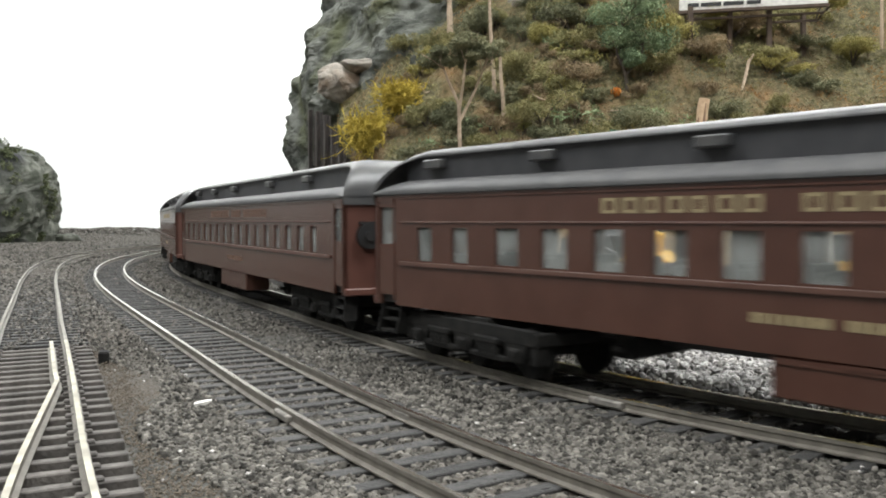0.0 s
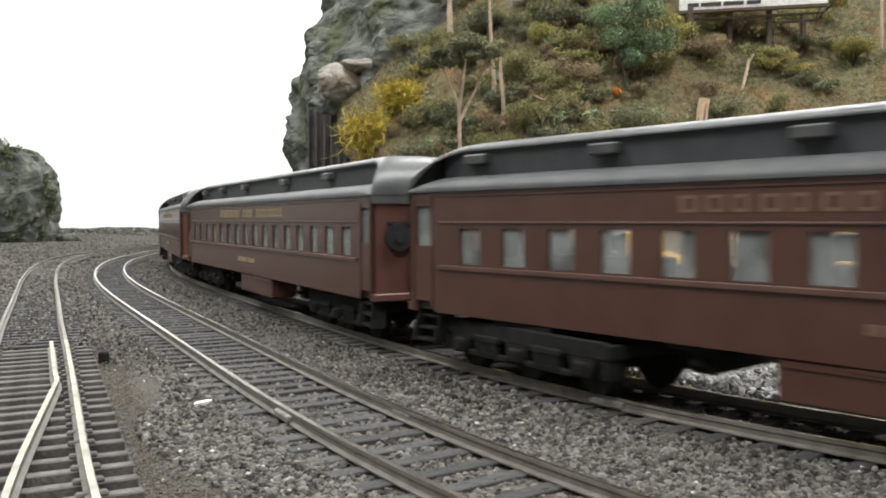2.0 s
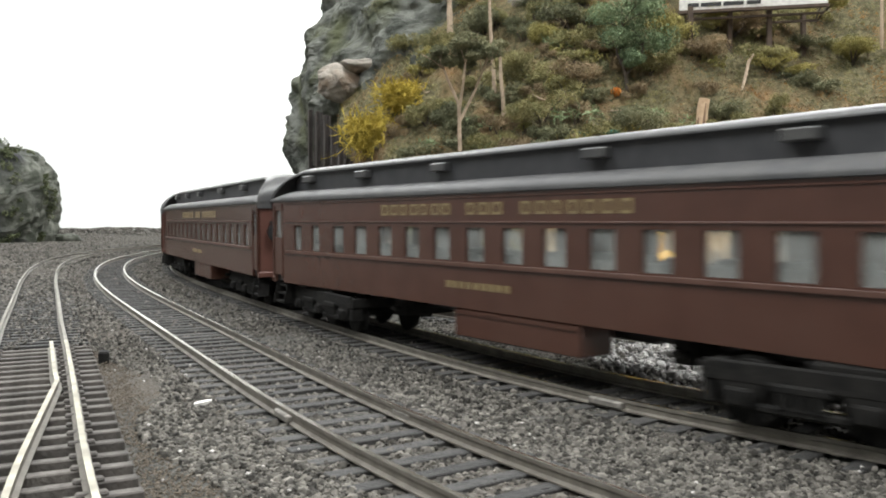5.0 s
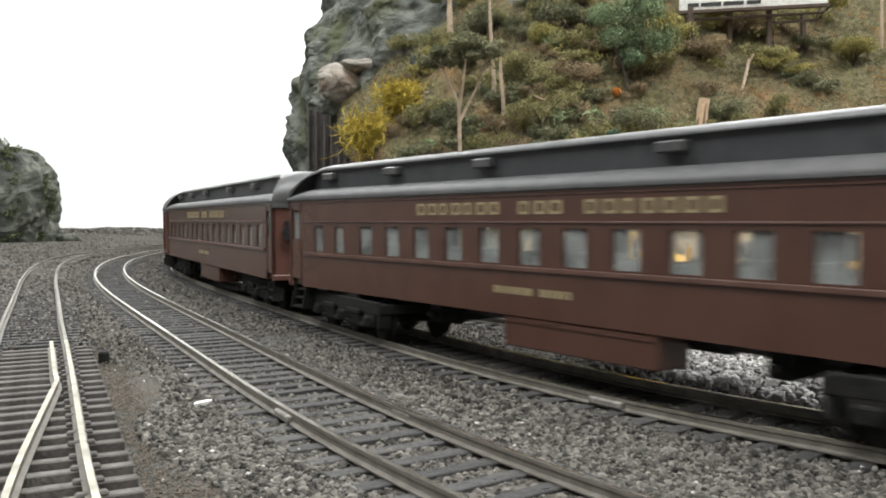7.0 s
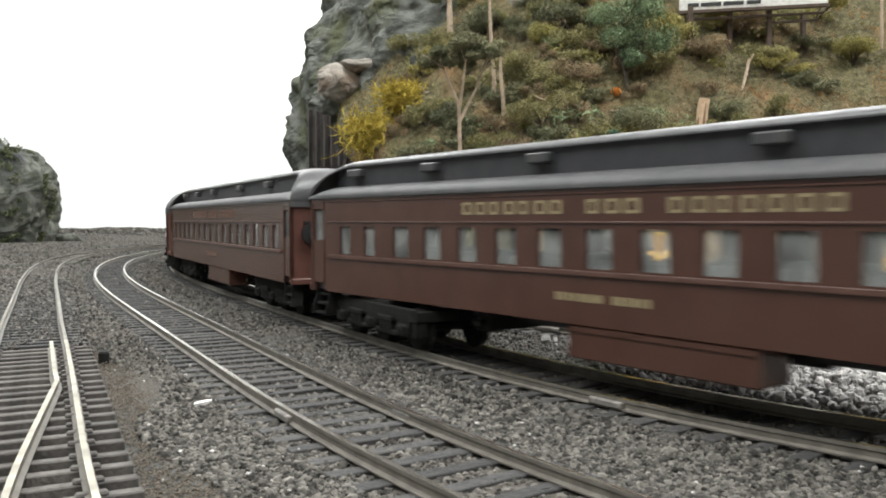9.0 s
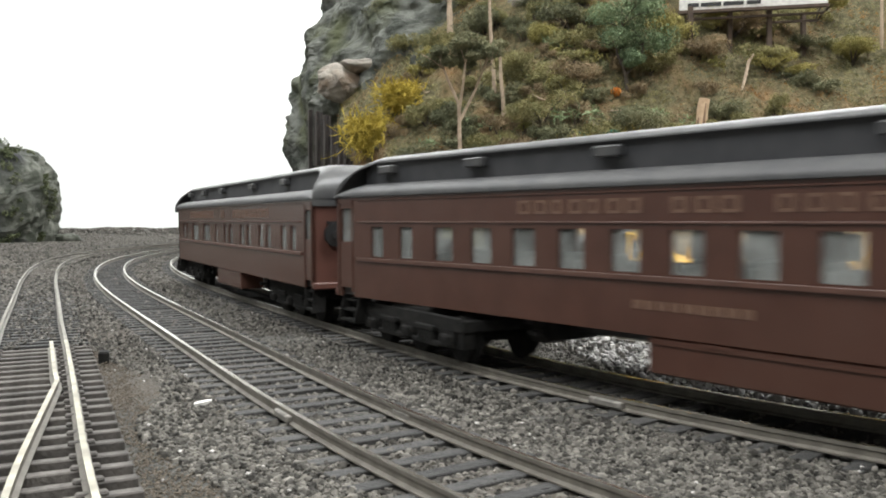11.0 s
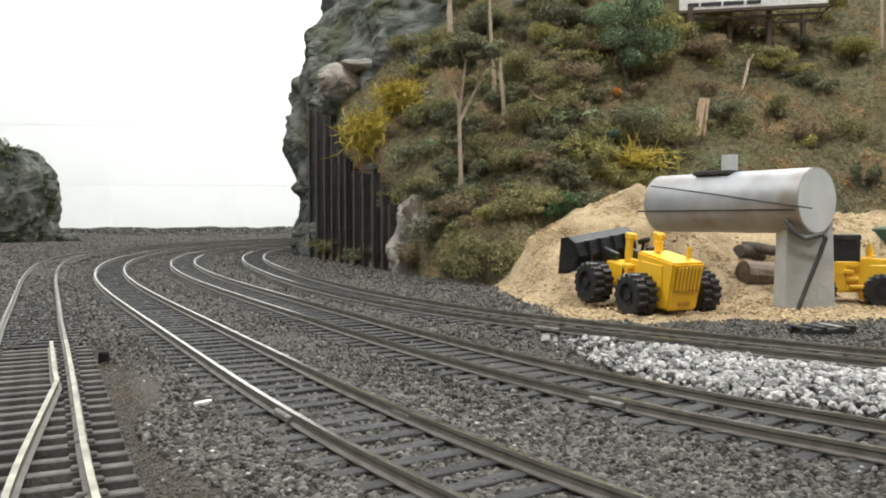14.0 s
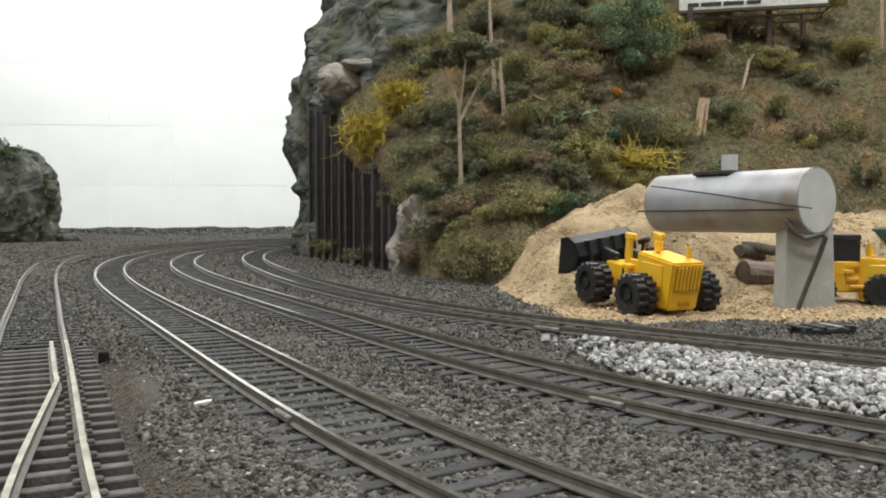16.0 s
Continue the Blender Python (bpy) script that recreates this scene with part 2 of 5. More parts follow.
def ground():
    xs = np.concatenate([np.linspace(-3500, -1300, 23)[:-1], np.linspace(-1300, -500, 101)[:-1], np.linspace(-500, 500, 201)[:-1], np.linspace(500, 3500, 31)])
    ys = np.concatenate([np.linspace(-2500, 40, 20)[:-1], np.linspace(40, 700, 221)[:-1], np.linspace(700, 2000, 131)[:-1], np.linspace(2000, 2890, 10)])
    gx, gy = np.meshgrid(xs, ys)
    z = np.array([noise.fractal(Vector((a / 40, b / 40, 0)), 1.0, 2.0, 4) for a, b in zip(gx.ravel(), gy.ravel())]).reshape(gx.shape) * 0.5
    rough = np.array([noise.fractal(Vector((a / 25, b / 25, 7)), 1.0, 2.0, 4) for a, b in zip(gx.ravel(), gy.ravel())]).reshape(gx.shape)
    z += np.exp(-((gy - 1940 - 0.03 * gx) / 36) ** 2) * (10 + 5 * rough)
    z -= 1.1 * np.clip((21 - track_gap(gx, gy, (1,)).reshape(gx.shape)) / 4, 0, 1) * np.clip((250 - gy) / 15, 0, 1)
    z += bed_z(gx, gy)
    n, m = gx.shape
    v = np.c_[gx.ravel(), gy.ravel(), z.ravel()]
    i = np.arange(n * m).reshape(n, m)
    f = np.c_[i[:-1, :-1].ravel(), i[:-1, 1:].ravel(), i[1:, 1:].ravel(), i[1:, :-1].ravel()]
    tagged(raw("ground", v, f, M_BALLAST, smooth=True), "dark grey-brown ballast covered layout ground", "ground", kind="structure")


def hill():
    xs, ys = np.linspace(-200, 900, 276), np.linspace(370, 1300, 233)
    gx, gy = np.meshgrid(xs, ys)
    z = hill_z(gx, gy)
    nz = np.array([noise.fractal(Vector((a / 30, b / 30, 3)), 1.0, 2.0, 5) for a, b in zip(gx.ravel(), gy.ravel())]).reshape(gx.shape)
    z = np.where(z > 0, z + nz * np.clip(z / 4, 0, 7), np.maximum(z, -6))
    n, m = gx.shape
    v = np.c_[gx.ravel(), gy.ravel(), z.ravel()]
    i = np.arange(n * m).reshape(n, m)
    f = np.c_[i[:-1, :-1].ravel(), i[:-1, 1:].ravel(), i[1:, 1:].ravel(), i[1:, :-1].ravel()]
    keep = z.ravel()[f].max(1) > -5
    tagged(raw("hillside", v, f[keep], M_HILL, smooth=True), "brown and green hillside covered in scenic turf", "hillside", kind="structure")


M_HILL = mat("hillside_turf", (0.064, 0.060, 0.033), (0.165, 0.142, 0.080), 0.95, scale=260, bump=1.0, bscale=900, detail=9.0, c3=(0.185, 0.118, 0.060), s3=24, spec=0.1)


# ---- tracks ----
def rail_mesh(name, pts, ztop, parent, height=2.1, top=None):
    """A rail along plan points: foot, web, head and a bright running top."""
    prof = [(-0.95, 0, 0), (-0.95, 0.25, 0), (-0.22, 0.5, 0), (-0.22, height - 0.75, 0), (-0.45, height - 0.6, 0), (-0.45, height, 1), (0.45, height, 0), (0.45, height - 0.6, 0), (0.22, height - 0.75, 0), (0.22, 0.5, 0), (0.95, 0.25, 0), (0.95, 0, 0)]
    pts = np.asarray(pts, float)
    d = np.gradient(pts, axis=0)
    d /= np.hypot(d[:, 0], d[:, 1])[:, None]
    nrm = np.c_[d[:, 1], -d[:, 0]]
    v, f, mi = [], [], []
    k = len(prof)
    for p, nn in zip(pts, nrm):
        for o, z, _ in prof:
            v.append((p[0] + nn[0] * o, p[1] + nn[1] * o, ztop - height + z))
    for i in range(len(pts) - 1):
        for j in range(k):
            f.append((i * k + j, i * k + (j + 1) % k, (i + 1) * k + (j + 1) % k, (i + 1) * k + j))
            mi.append(prof[j][2])
    f.append(tuple(range(k))[::-1])
    f.append(tuple(range((len(pts) - 1) * k, len(pts) * k)))
    ob = raw(name, v, f, M_RAIL, parent)
    ob.data.materials.append(top or M_RAILTOP)
    ob.data.polygons.foreach_set("material_index", mi + [0, 0])
    return ob


def track(k, label):
    ln = LINES[k]
    t = thing("railway_track", label, "railway track", "curved model tracks", "structure")
    s = np.concatenate([np.arange(0, ln.zero, 30), np.arange(ln.zero, ln.s[-1], 6)])
    if k == 1:
        s = s[s > ln.zero - 40]
    c = np.array([ln.at(q) for q in s])
    w = np.array([ln.way(q) for q in s])
    nrm = np.c_[w[:, 1], -w[:, 0]]
    for sgn in (-1, 1):
        q = c + nrm * 8.7 * sgn
        if k == 1:
            cut = int(np.searchsorted(q[:, 1], 222.0 + 8 * sgn))
            rail_mesh("rail", q[:cut + 1], RAIL, t, top=M_SIDING_TOP)
            rail_mesh("rail", q[cut:], RAIL, t, top=M_SIDING_OLD)
        else:
            rail_mesh("rail", q, RAIL, t)
    return t


def tie_mesh(length=30.0, width=2.9):
    bm = bmesh.new()
    box(bm, -length / 2, length / 2, -width / 2, width / 2, -1.0, 1.5, 0.15)
    return mesh_of("tie", bm, M_TIE)


# ---- passenger cars ----
L2, HW, TRUCK = 120.5, 17.5, 85.0
Z_BOT, Z_BELT, Z_BAND, Z_EAVE, W_LO, W_HI = 11.8, 22.0, 31.9, 38.8, 22.9, 30.7


D_LO, D_HI = 26.6, 35.6


def side_wall(bm, y, openings, x0, x1, out, doors=()):
    """A side wall 1 mm thick with window and door-light openings through it."""
    ya, yb = sorted((y, y - out * 1.0))
    x = x0
    for a, b, lo_, hi_, foot in sorted([(a, b, W_LO, W_HI, Z_BOT) for a, b in openings] + [(a, b, D_LO, D_HI, Z_BOT + 2.4) for a, b in doors]):
        box(bm, x, a, ya, yb, Z_BOT, Z_EAVE)
        box(bm, a, b, ya, yb, foot, lo_)
        box(bm, a, b, ya, yb, hi_, Z_EAVE)
        x = b
    box(bm, x, x1, ya, yb, Z_BOT, Z_EAVE)
    bmesh.ops.remove_doubles(bm, verts=bm.verts[:], dist=0.001)


def roof_section(x, xe):
    """Half profiles (y, z) of lower deck, clerestory wall and upper deck at x, falling over the end xe."""
    t = max(0.0, min(1.0, (abs(x) - (xe - 14)) / 14))
    drop = 1 - math.sqrt(max(0.0, 1 - t * t))
    top = 50.0 - drop * 10.4
    wide = 11.6 + 6.3 * t ** 2.2
    low = 48.0 - drop * 9.2
    return top, wide, low


def car_roof(car, xe_rear, xe_front):
    xs = [-xe_rear + 14 * (1 - math.cos(a)) for a in np.linspace(0, math.pi / 2, 10)]
    xs += [xe_front - 14 * (1 - math.cos(a)) for a in np.linspace(math.pi / 2, 0, 10)]
    low_prof = [(17.2, 38.4), (18.1, 38.6), (18.1, 39.2), (17.6, 40.1), (16.0, 41.1), (13.6, 41.9), (10.2, 42.3)]

    def loft(rows, name, material, label=""):
        bm = bmesh.new()
        vs = [[bm.verts.new(p) for p in r] for r in rows]
        for a, b in zip(vs, vs[1:]):
            for i in range(len(a) - 1):
                bm.faces.new((a[i], a[i + 1], b[i + 1], b[i]))
        for ends in (vs[0], vs[-1]):
            bm.faces.new(ends)
        bmesh.ops.recalc_face_normals(bm, faces=bm.faces)
        return part(name, bm, material, car, label, smooth=True)

    rows = []
    for x in xs:
        e = xe_rear if x < 0 else xe_front
        t = max(0.0, min(1.0, (abs(x) - (e - 11)) / 11))
        k = math.sqrt(max(0.0, 1 - t * t)) * 0.93 + 0.07
        pr = [(y, z if z < 38.9 else 38.9 + (z - 38.9) * k) for y, z in low_prof]
        rows.append([(x, -y, z) for y, z in pr] + [(x, y, z) for y, z in pr[::-1]])
    loft(rows, "lower_roof", M_ROOF_LOW)
    rows = []
    for x in xs:
        e = xe_rear if x < 0 else xe_front
        top, wide, low = roof_section(x, e)
        if low < 43.2 or abs(x) > e - 5:
            continue
        rows.append([(x, -10.6, 41.6), (x, -10.6, low + 0.2), (x, 10.6, low + 0.2), (x, 10.6, 41.6)])
    loft(rows, "clerestory", M_CLERESTORY, "matt black clerestory wall of the roof")
    rows = []
    for x in xs:
        top, wide, low = roof_section(x, xe_rear if x < 0 else xe_front)
        r = [(x, -wide * math.cos(a) ** 0.7, low + (top - low) * math.sin(a)) for a in np.linspace(0, math.pi / 2 - 0.01, 7)]
        r = [(x, -wide, low - 0.35 - 1.6 * max(0, wide - 14) / 3.4)] + r
        rows.append(r + [(q[0], -q[1], q[2]) for q in r[::-1]])
    loft(rows, "upper_roof", M_ROOF)
    for x in (-104, -68, -28, 27, 72):
        if x > xe_front - 30:
            continue
        for s in (-1, 1):
            bm = bmesh.new()
            box(bm, x - 3.2, x + 3.2, *sorted((s * 10.3, s * 12.9)), 44.6, 46.8, 0.3)
            part("roof_vent", bm, M_ROOF, car)


def truck_mesh():
    """A three-axle truck: deep side frames with pedestals, journal boxes, equalisers, springs and brake gear."""
    bm = bmesh.new()
    for s in (-1, 1):
        box(bm, -25, 25, s * 12.0, s * 13.2, 7.2, 10.6, 0.3)
        for x in (-19, 0, 19):
            vs = box(bm, x - 3.6, x + 3.6, s * 12.1, s * 13.1, 3.6, 7.4)
            for v in vs:
                if v.co.z < 5:
                    v.co.x = x + (v.co.x - x) * 0.62
            box(bm, x - 1.9, x + 1.9, s * 12.8, s * 14.3, 3.7, 6.6, 0.4)
            cyl(bm, (x, s * 14.2, 5.3), (x, s * 14.6, 5.3), 1.2, n=8)
        for x in (-9.5, 9.5):
            box(bm, x - 6.5, x + 6.5, s * 12.3, s * 13.5, 3.2, 4.5, 0.3)
            for e in (-2.6, 0, 2.6):
                cyl(bm, (x + e, s * 13.0, 4.3), (x + e, s * 13.0, 7.6), 1.05, n=8)
            box(bm, x - 4.4, x + 4.4, s * 12.4, s * 14.0, 6.6, 8.0, 0.3)
        for x in (-24.5, 24.5):
            box(bm, x - 0.9, x + 0.9, s * 9.5, s * 12.9, 3.6, 9.6, 0.2)
    for x in (-24.7, 24.7):
        box(bm, x - 1.2, x + 1.2, -13, 13, 7.4, 10.0, 0.2)
    box(bm, -9, 9, -12.5, 12.5, 7.0, 11.6, 0.3)
    for x in (-9.5, 9.5):
        box(bm, x - 0.6, x + 0.6, -10, 10, 3.4, 7.2, 0.2)
    return mesh_of("truck", bm, M_TRUCK)


def wheelset_mesh():
    bm = bmesh.new()
    cyl(bm, (0, -12, 0), (0, 12, 0), 1.1, n=8)
    for s in (-1, 1):
        cyl(bm, (0, s * 7.7, 0), (0, s * 9.5, 0), 5.2, n=24)
        cyl(bm, (0, s * 7.1, 0), (0, s * 7.7, 0), 5.9, n=24)
    return mesh_of("wheelset", bm, M_TRUCK)


ME_TRUCK, ME_WHEELS = truck_mesh(), wheelset_mesh()


def lettering(car, x0, x1, words, z0, z1, material, name, y=-HW, space=1.1):
    """Words as plain bars, one a letter, on the side of a car."""
    total = sum(words) + space * (len(words) - 1)
    step = (x1 - x0) / total
    x = x0
    rnd = random.Random(int(x0 * 7 + x1))
    for n in words:
        for _ in range(n):
            w = step * rnd.uniform(0.62, 0.8)
            bm = bmesh.new()
            a, b = x + 0.1 * step, x + 0.1 * step + w
            if name == "letter_bar":
                u, v = w * 0.27, (z1 - z0) * 0.2
                box(bm, a, a + u, y - 0.12, y + 0.1, z0, z1)
                box(bm, b - u, b, y - 0.12, y + 0.1, z0, z1)
                box(bm, a + u, b - u, y - 0.12, y + 0.1, z0, z0 + v)
                box(bm, a + u, b - u, y - 0.12, y + 0.1, z1 - v, z1)
            else:
                box(bm, a, b, y - 0.12, y + 0.1, z0, z1)
            part(name, bm, material, car)
            x += step
        x += space * step


AXLES = []


def car_base(car, rear=L2, turned=False):
    """Floor, ends, trucks, steps, couplers and underbody boxes."""
    bm = bmesh.new()
    box(bm, -rear + 1, L2 - 1, -16.4, 16.4, 12.2, 14.0)
    box(bm, -L2 + 20, L2 - 20, -5, 5, 8.6, 12.3)
    part("floor_pan", bm, M_BLACK, car)
    bm = bmesh.new()
    x0 = -30.5 if turned else -14.0
    box(bm, x0, x0 + 42.5, -17.2, -8, 5.0, 11.7, 0.35)
    part("equipment_box", bm, M_CAR, car, "red-brown underfloor equipment box")
    bm = bmesh.new()
    box(bm, x0 + 0.5, x0 + 42, -17.5, -17.1, 10.4, 10.9)
    box(bm, x0 + 11, x0 + 17.5, -17.6, -17.1, 10.9, 11.5)
    part("box_lip", bm, M_CAR, car)
    bm = bmesh.new()
    box(bm, x0 + 6, x0 + 41, 7, 16, 5.5, 11.9, 0.3)
    part("battery_box", bm, M_BLACK, car)
    for x in (-46, 50):
        bm = bmesh.new()
        box(bm, x - 2.5, x + 2.5, -13, 13, 6.5, 12.3, 0.4)
        box(bm, x - 1.2, x + 1.2, -15, 15, 8.0, 9.2, 0.2)
        part("queen_post", bm, M_TRUCK, car)
    for x in (-rear - 1, L2 + 1):
        bm = bmesh.new()
        s = 1 if x > 0 else -1
        box(bm, *sorted((x - s * 8, x + s * 4.5)), -1.4, 1.4, 6.4, 8.6, 0.3)
        box(bm, *sorted((x + s * 2.5, x + s * 6)), -2.6, 2.2, 5.6, 9.6, 0.5)
        part("coupler", bm, M_BLACK, car)
    trucks, axles = [], []
    for x in (TRUCK, -TRUCK):
        t = new("truck", ME_TRUCK)
        t.parent = car
        t.matrix_basis = pose(x * MM, 0, 0)
        for q in (-19, 0, 19):
            w = new("wheelset", ME_WHEELS)
            w.parent = t
            w.matrix_basis = pose(q * MM, 0, 5.2 * MM)
            axles.append((q, w))
        trucks.append(t)
    AXLES.extend(axles)
    return trucks


SEAT_BM = bmesh.new()
box(SEAT_BM, -0.7, 0.7, -5.5, 5.5, 14, 24.5, 0.4)
box(SEAT_BM, -5, 5, -5.5, 5.5, 14, 18.5, 0.5)
ME_SEAT = mesh_of("seat", SEAT_BM, mat("grey_green_seat", (0.10, 0.11, 0.10), (0.07, 0.08, 0.07), 0.7, scale=300))


def seats(car):
    """Rows of double seats seen through the windows."""
    for i in range(16):
        for y in (-10, 10):
            ob = new("seat", ME_SEAT)
            ob.parent = car
            ob.matrix_basis = pose((95 - 12.8 * i) * MM, y * MM, 0)


def vestibule(car, s):
    """The end of a car: end wall with doorway, door, corner doors, buffer beam and steps. s: 1 front, -1 rear."""
    def xx(a, b):
        return sorted((s * a, s * b))
    bm = bmesh.new()
    box(bm, *xx(L2 - 1, L2), -HW, -5.2, Z_BOT + 1.5, 39.5)
    box(bm, *xx(L2 - 1, L2), 5.2, HW, Z_BOT + 1.5, 39.5)
    box(bm, *xx(L2 - 1, L2), -5.2, 5.2, 36.0, 39.5)
    part("end_wall", bm, M_CAR_END, car, "brighter red-brown end wall")
    bm = bmesh.new()
    box(bm, *xx(L2, L2 + 1.6), -6.4, -5.0, 12.5, 37.2, 0.2)
    box(bm, *xx(L2, L2 + 1.6), 5.0, 6.4, 12.5, 37.2, 0.2)
    box(bm, *xx(L2, L2 + 1.6), -6.4, 6.4, 36.2, 38.0, 0.4)
    part("diaphragm", bm, M_CAR_END, car)
    bm = bmesh.new()
    box(bm, *xx(L2 - 3.2, L2 - 2.4), -5.4, -2.2, 13, 37)
    box(bm, *xx(L2 - 3.2, L2 - 2.4), 2.2, 5.4, 13, 37)
    box(bm, *xx(L2 - 3.2, L2 - 2.4), -2.2, 2.2, 13, 25)
    box(bm, *xx(L2 - 3.2, L2 - 2.4), -2.2, 2.2, 34, 37)
    part("end_door", bm, M_BLACK, car, "dark end door with a light window")
    bm = bmesh.new()
    box(bm, *xx(L2 - 3.0, L2 - 2.6), -2.2, 2.2, 25, 34)
    part("pane", bm, M_PANE, car)
    bm = bmesh.new()
    cyl(bm, (s * L2, -10.5, 28), (s * (L2 + 1.4), -10.5, 28), 3.6, n=16)
    cyl(bm, (s * (L2 + 1.4), -10.5, 28), (s * (L2 + 2.2), -10.5, 28), 1.4, n=10)
    box(bm, *xx(L2, L2 + 0.8), -13.2, -7.5, 31.2, 32.0)
    part("brake_wheel", bm, M_BLACK, car)
    bm = bmesh.new()
    box(bm, *xx(L2 - 1.5, L2 + 1.2), -HW, HW, 11.6, 13.6, 0.3)
    part("buffer_beam", bm, M_CAR_END, car)
    for y in (-1, 1):
        step_flight(car, s * (L2 - 6.0), s, y)


def step_flight(car, xc, s, y):
    """Three treads between two raked side plates, leaning out towards the foot."""
    bm = bmesh.new()
    for z, lean in ((10.6, 0.0), (7.9, 0.9), (5.2, 1.8)):
        x = xc + s * lean * 0.6
        box(bm, x - 3.6, x + 3.6, *sorted((y * (13.0 + lean * 0.5), y * (16.2 + lean * 0.6))), z - 0.35, z + 0.35, 0.1)
        box(bm, x - 3.6, x + 3.6, *sorted((y * (13.0 + lean * 0.5), y * (13.4 + lean * 0.5))), z, z + 2.2)
    for e in (-3.9, 3.9):
        vs = box(bm, xc + e - 0.25, xc + e + 0.25, *sorted((y * 12.6, y * 16.6)), 4.6, 12.6)
        for v in vs:
            if v.co.z < 8:
                v.co.x += s * 1.3
                v.co.y += y * 1.2
    part("steps", bm, M_TRUCK, car)


def corner_door(car, s, y):
    bm = bmesh.new()
    x0, x1 = sorted((s * (L2 - 8.2), s * (L2 - 0.8)))
    ya, yb = sorted((y * HW, y * (HW + 0.25)))
    for a, b, c, d in ((x0, x0 + 0.7, 13, 37.6), (x1 - 0.7, x1, 13, 37.6), (x0, x1, 37, 37.8)):
        box(bm, a, b, ya, yb, c, d)
    part("door_frame", bm, M_CAR, car)


def coach(label, gold, turned=False):
    car = thing("passenger_car", label, "passenger car", "cars of the train")
    wide = [(-103.4, -97.9), (-90.7, -85.3)] + [(-76.4 + 13.45 * i, -69.5 + 13.45 * i) for i in range(14)]
    if turned:
        wide = [(-103.1 + 12.95 * i, -96.5 + 12.95 * i) for i in range(15)] + [(91.6, 97.2)]
    doors = [(-118.4, -112.0), (112.0, 118.4)]
    for y, nm in ((-HW, "side_wall"), (HW, "side_wall")):
        bm = bmesh.new()
        s = 1 if y > 0 else -1
        side_wall(bm, y, wide, -L2, L2, s, doors)
        part(nm, bm, M_CAR, car)
        for rn, z, hgt, dep in (("belt_rail", Z_BELT, 1.0, 0.6), ("letter_board_strip", Z_BAND, 0.45, 0.35), ("eave_moulding", Z_EAVE - 1.2, 0.4, 0.25)):
            bm = bmesh.new()
            box(bm, -L2 + 10.5, L2 - 10.5, *sorted((y, y + s * dep)), z - hgt / 2, z + hgt / 2, 0.1)
            part(rn, bm, M_TRIM if rn in ("belt_rail", "letter_board_strip") else M_CAR, car)
        for a, b, c, d in [(a, b, W_LO, W_HI) for a, b in wide] + [(a, b, D_LO, D_HI) for a, b in doors]:
            bm = bmesh.new()
            box(bm, a - 0.1, b + 0.1, *sorted((y - s * 0.55, y - s * 0.85)), c - 0.1, d + 0.1)
            part("pane", bm, M_PANE, car)
        for a, b in wide:
            bm = bmesh.new()
            box(bm, a - 0.5, b + 0.5, *sorted((y, y + s * 0.3)), W_LO - 0.55, W_LO)
            part("window_sill", bm, M_CAR, car)
        for e in (-1, 1):
            corner_door(car, e, s)
    car_roof(car, L2 + 0.6, L2 + 0.6)
    for s in (-1, 1):
        vestibule(car, s)
    lettering(car, -48, 43.5, (7, 3, 7), 33.6, 36.4, gold, "letter_bar")
    lettering(car, -17.5, 7.5, (8, 6) if gold is M_GOLD else (9,), 16.4, 18.0, gold, "name_bar")
    seats(car)
    return car, car_base(car, turned=turned)


OBS_WINDOWS = [(-95.8, -88.2), (-87.0, -81.8), (-70.9, -55.6), (-43.4, -28.2), (-17.4, -11.6), (0.2, 6.6), (10.0, 17.0), (28.8, 36.0), (39.8, 46.0), (57.4, 64.0), (68.0, 74.2), (86.4, 93.0), (97.4, 103.6)]
RE = 116.5           # rear end of its platform


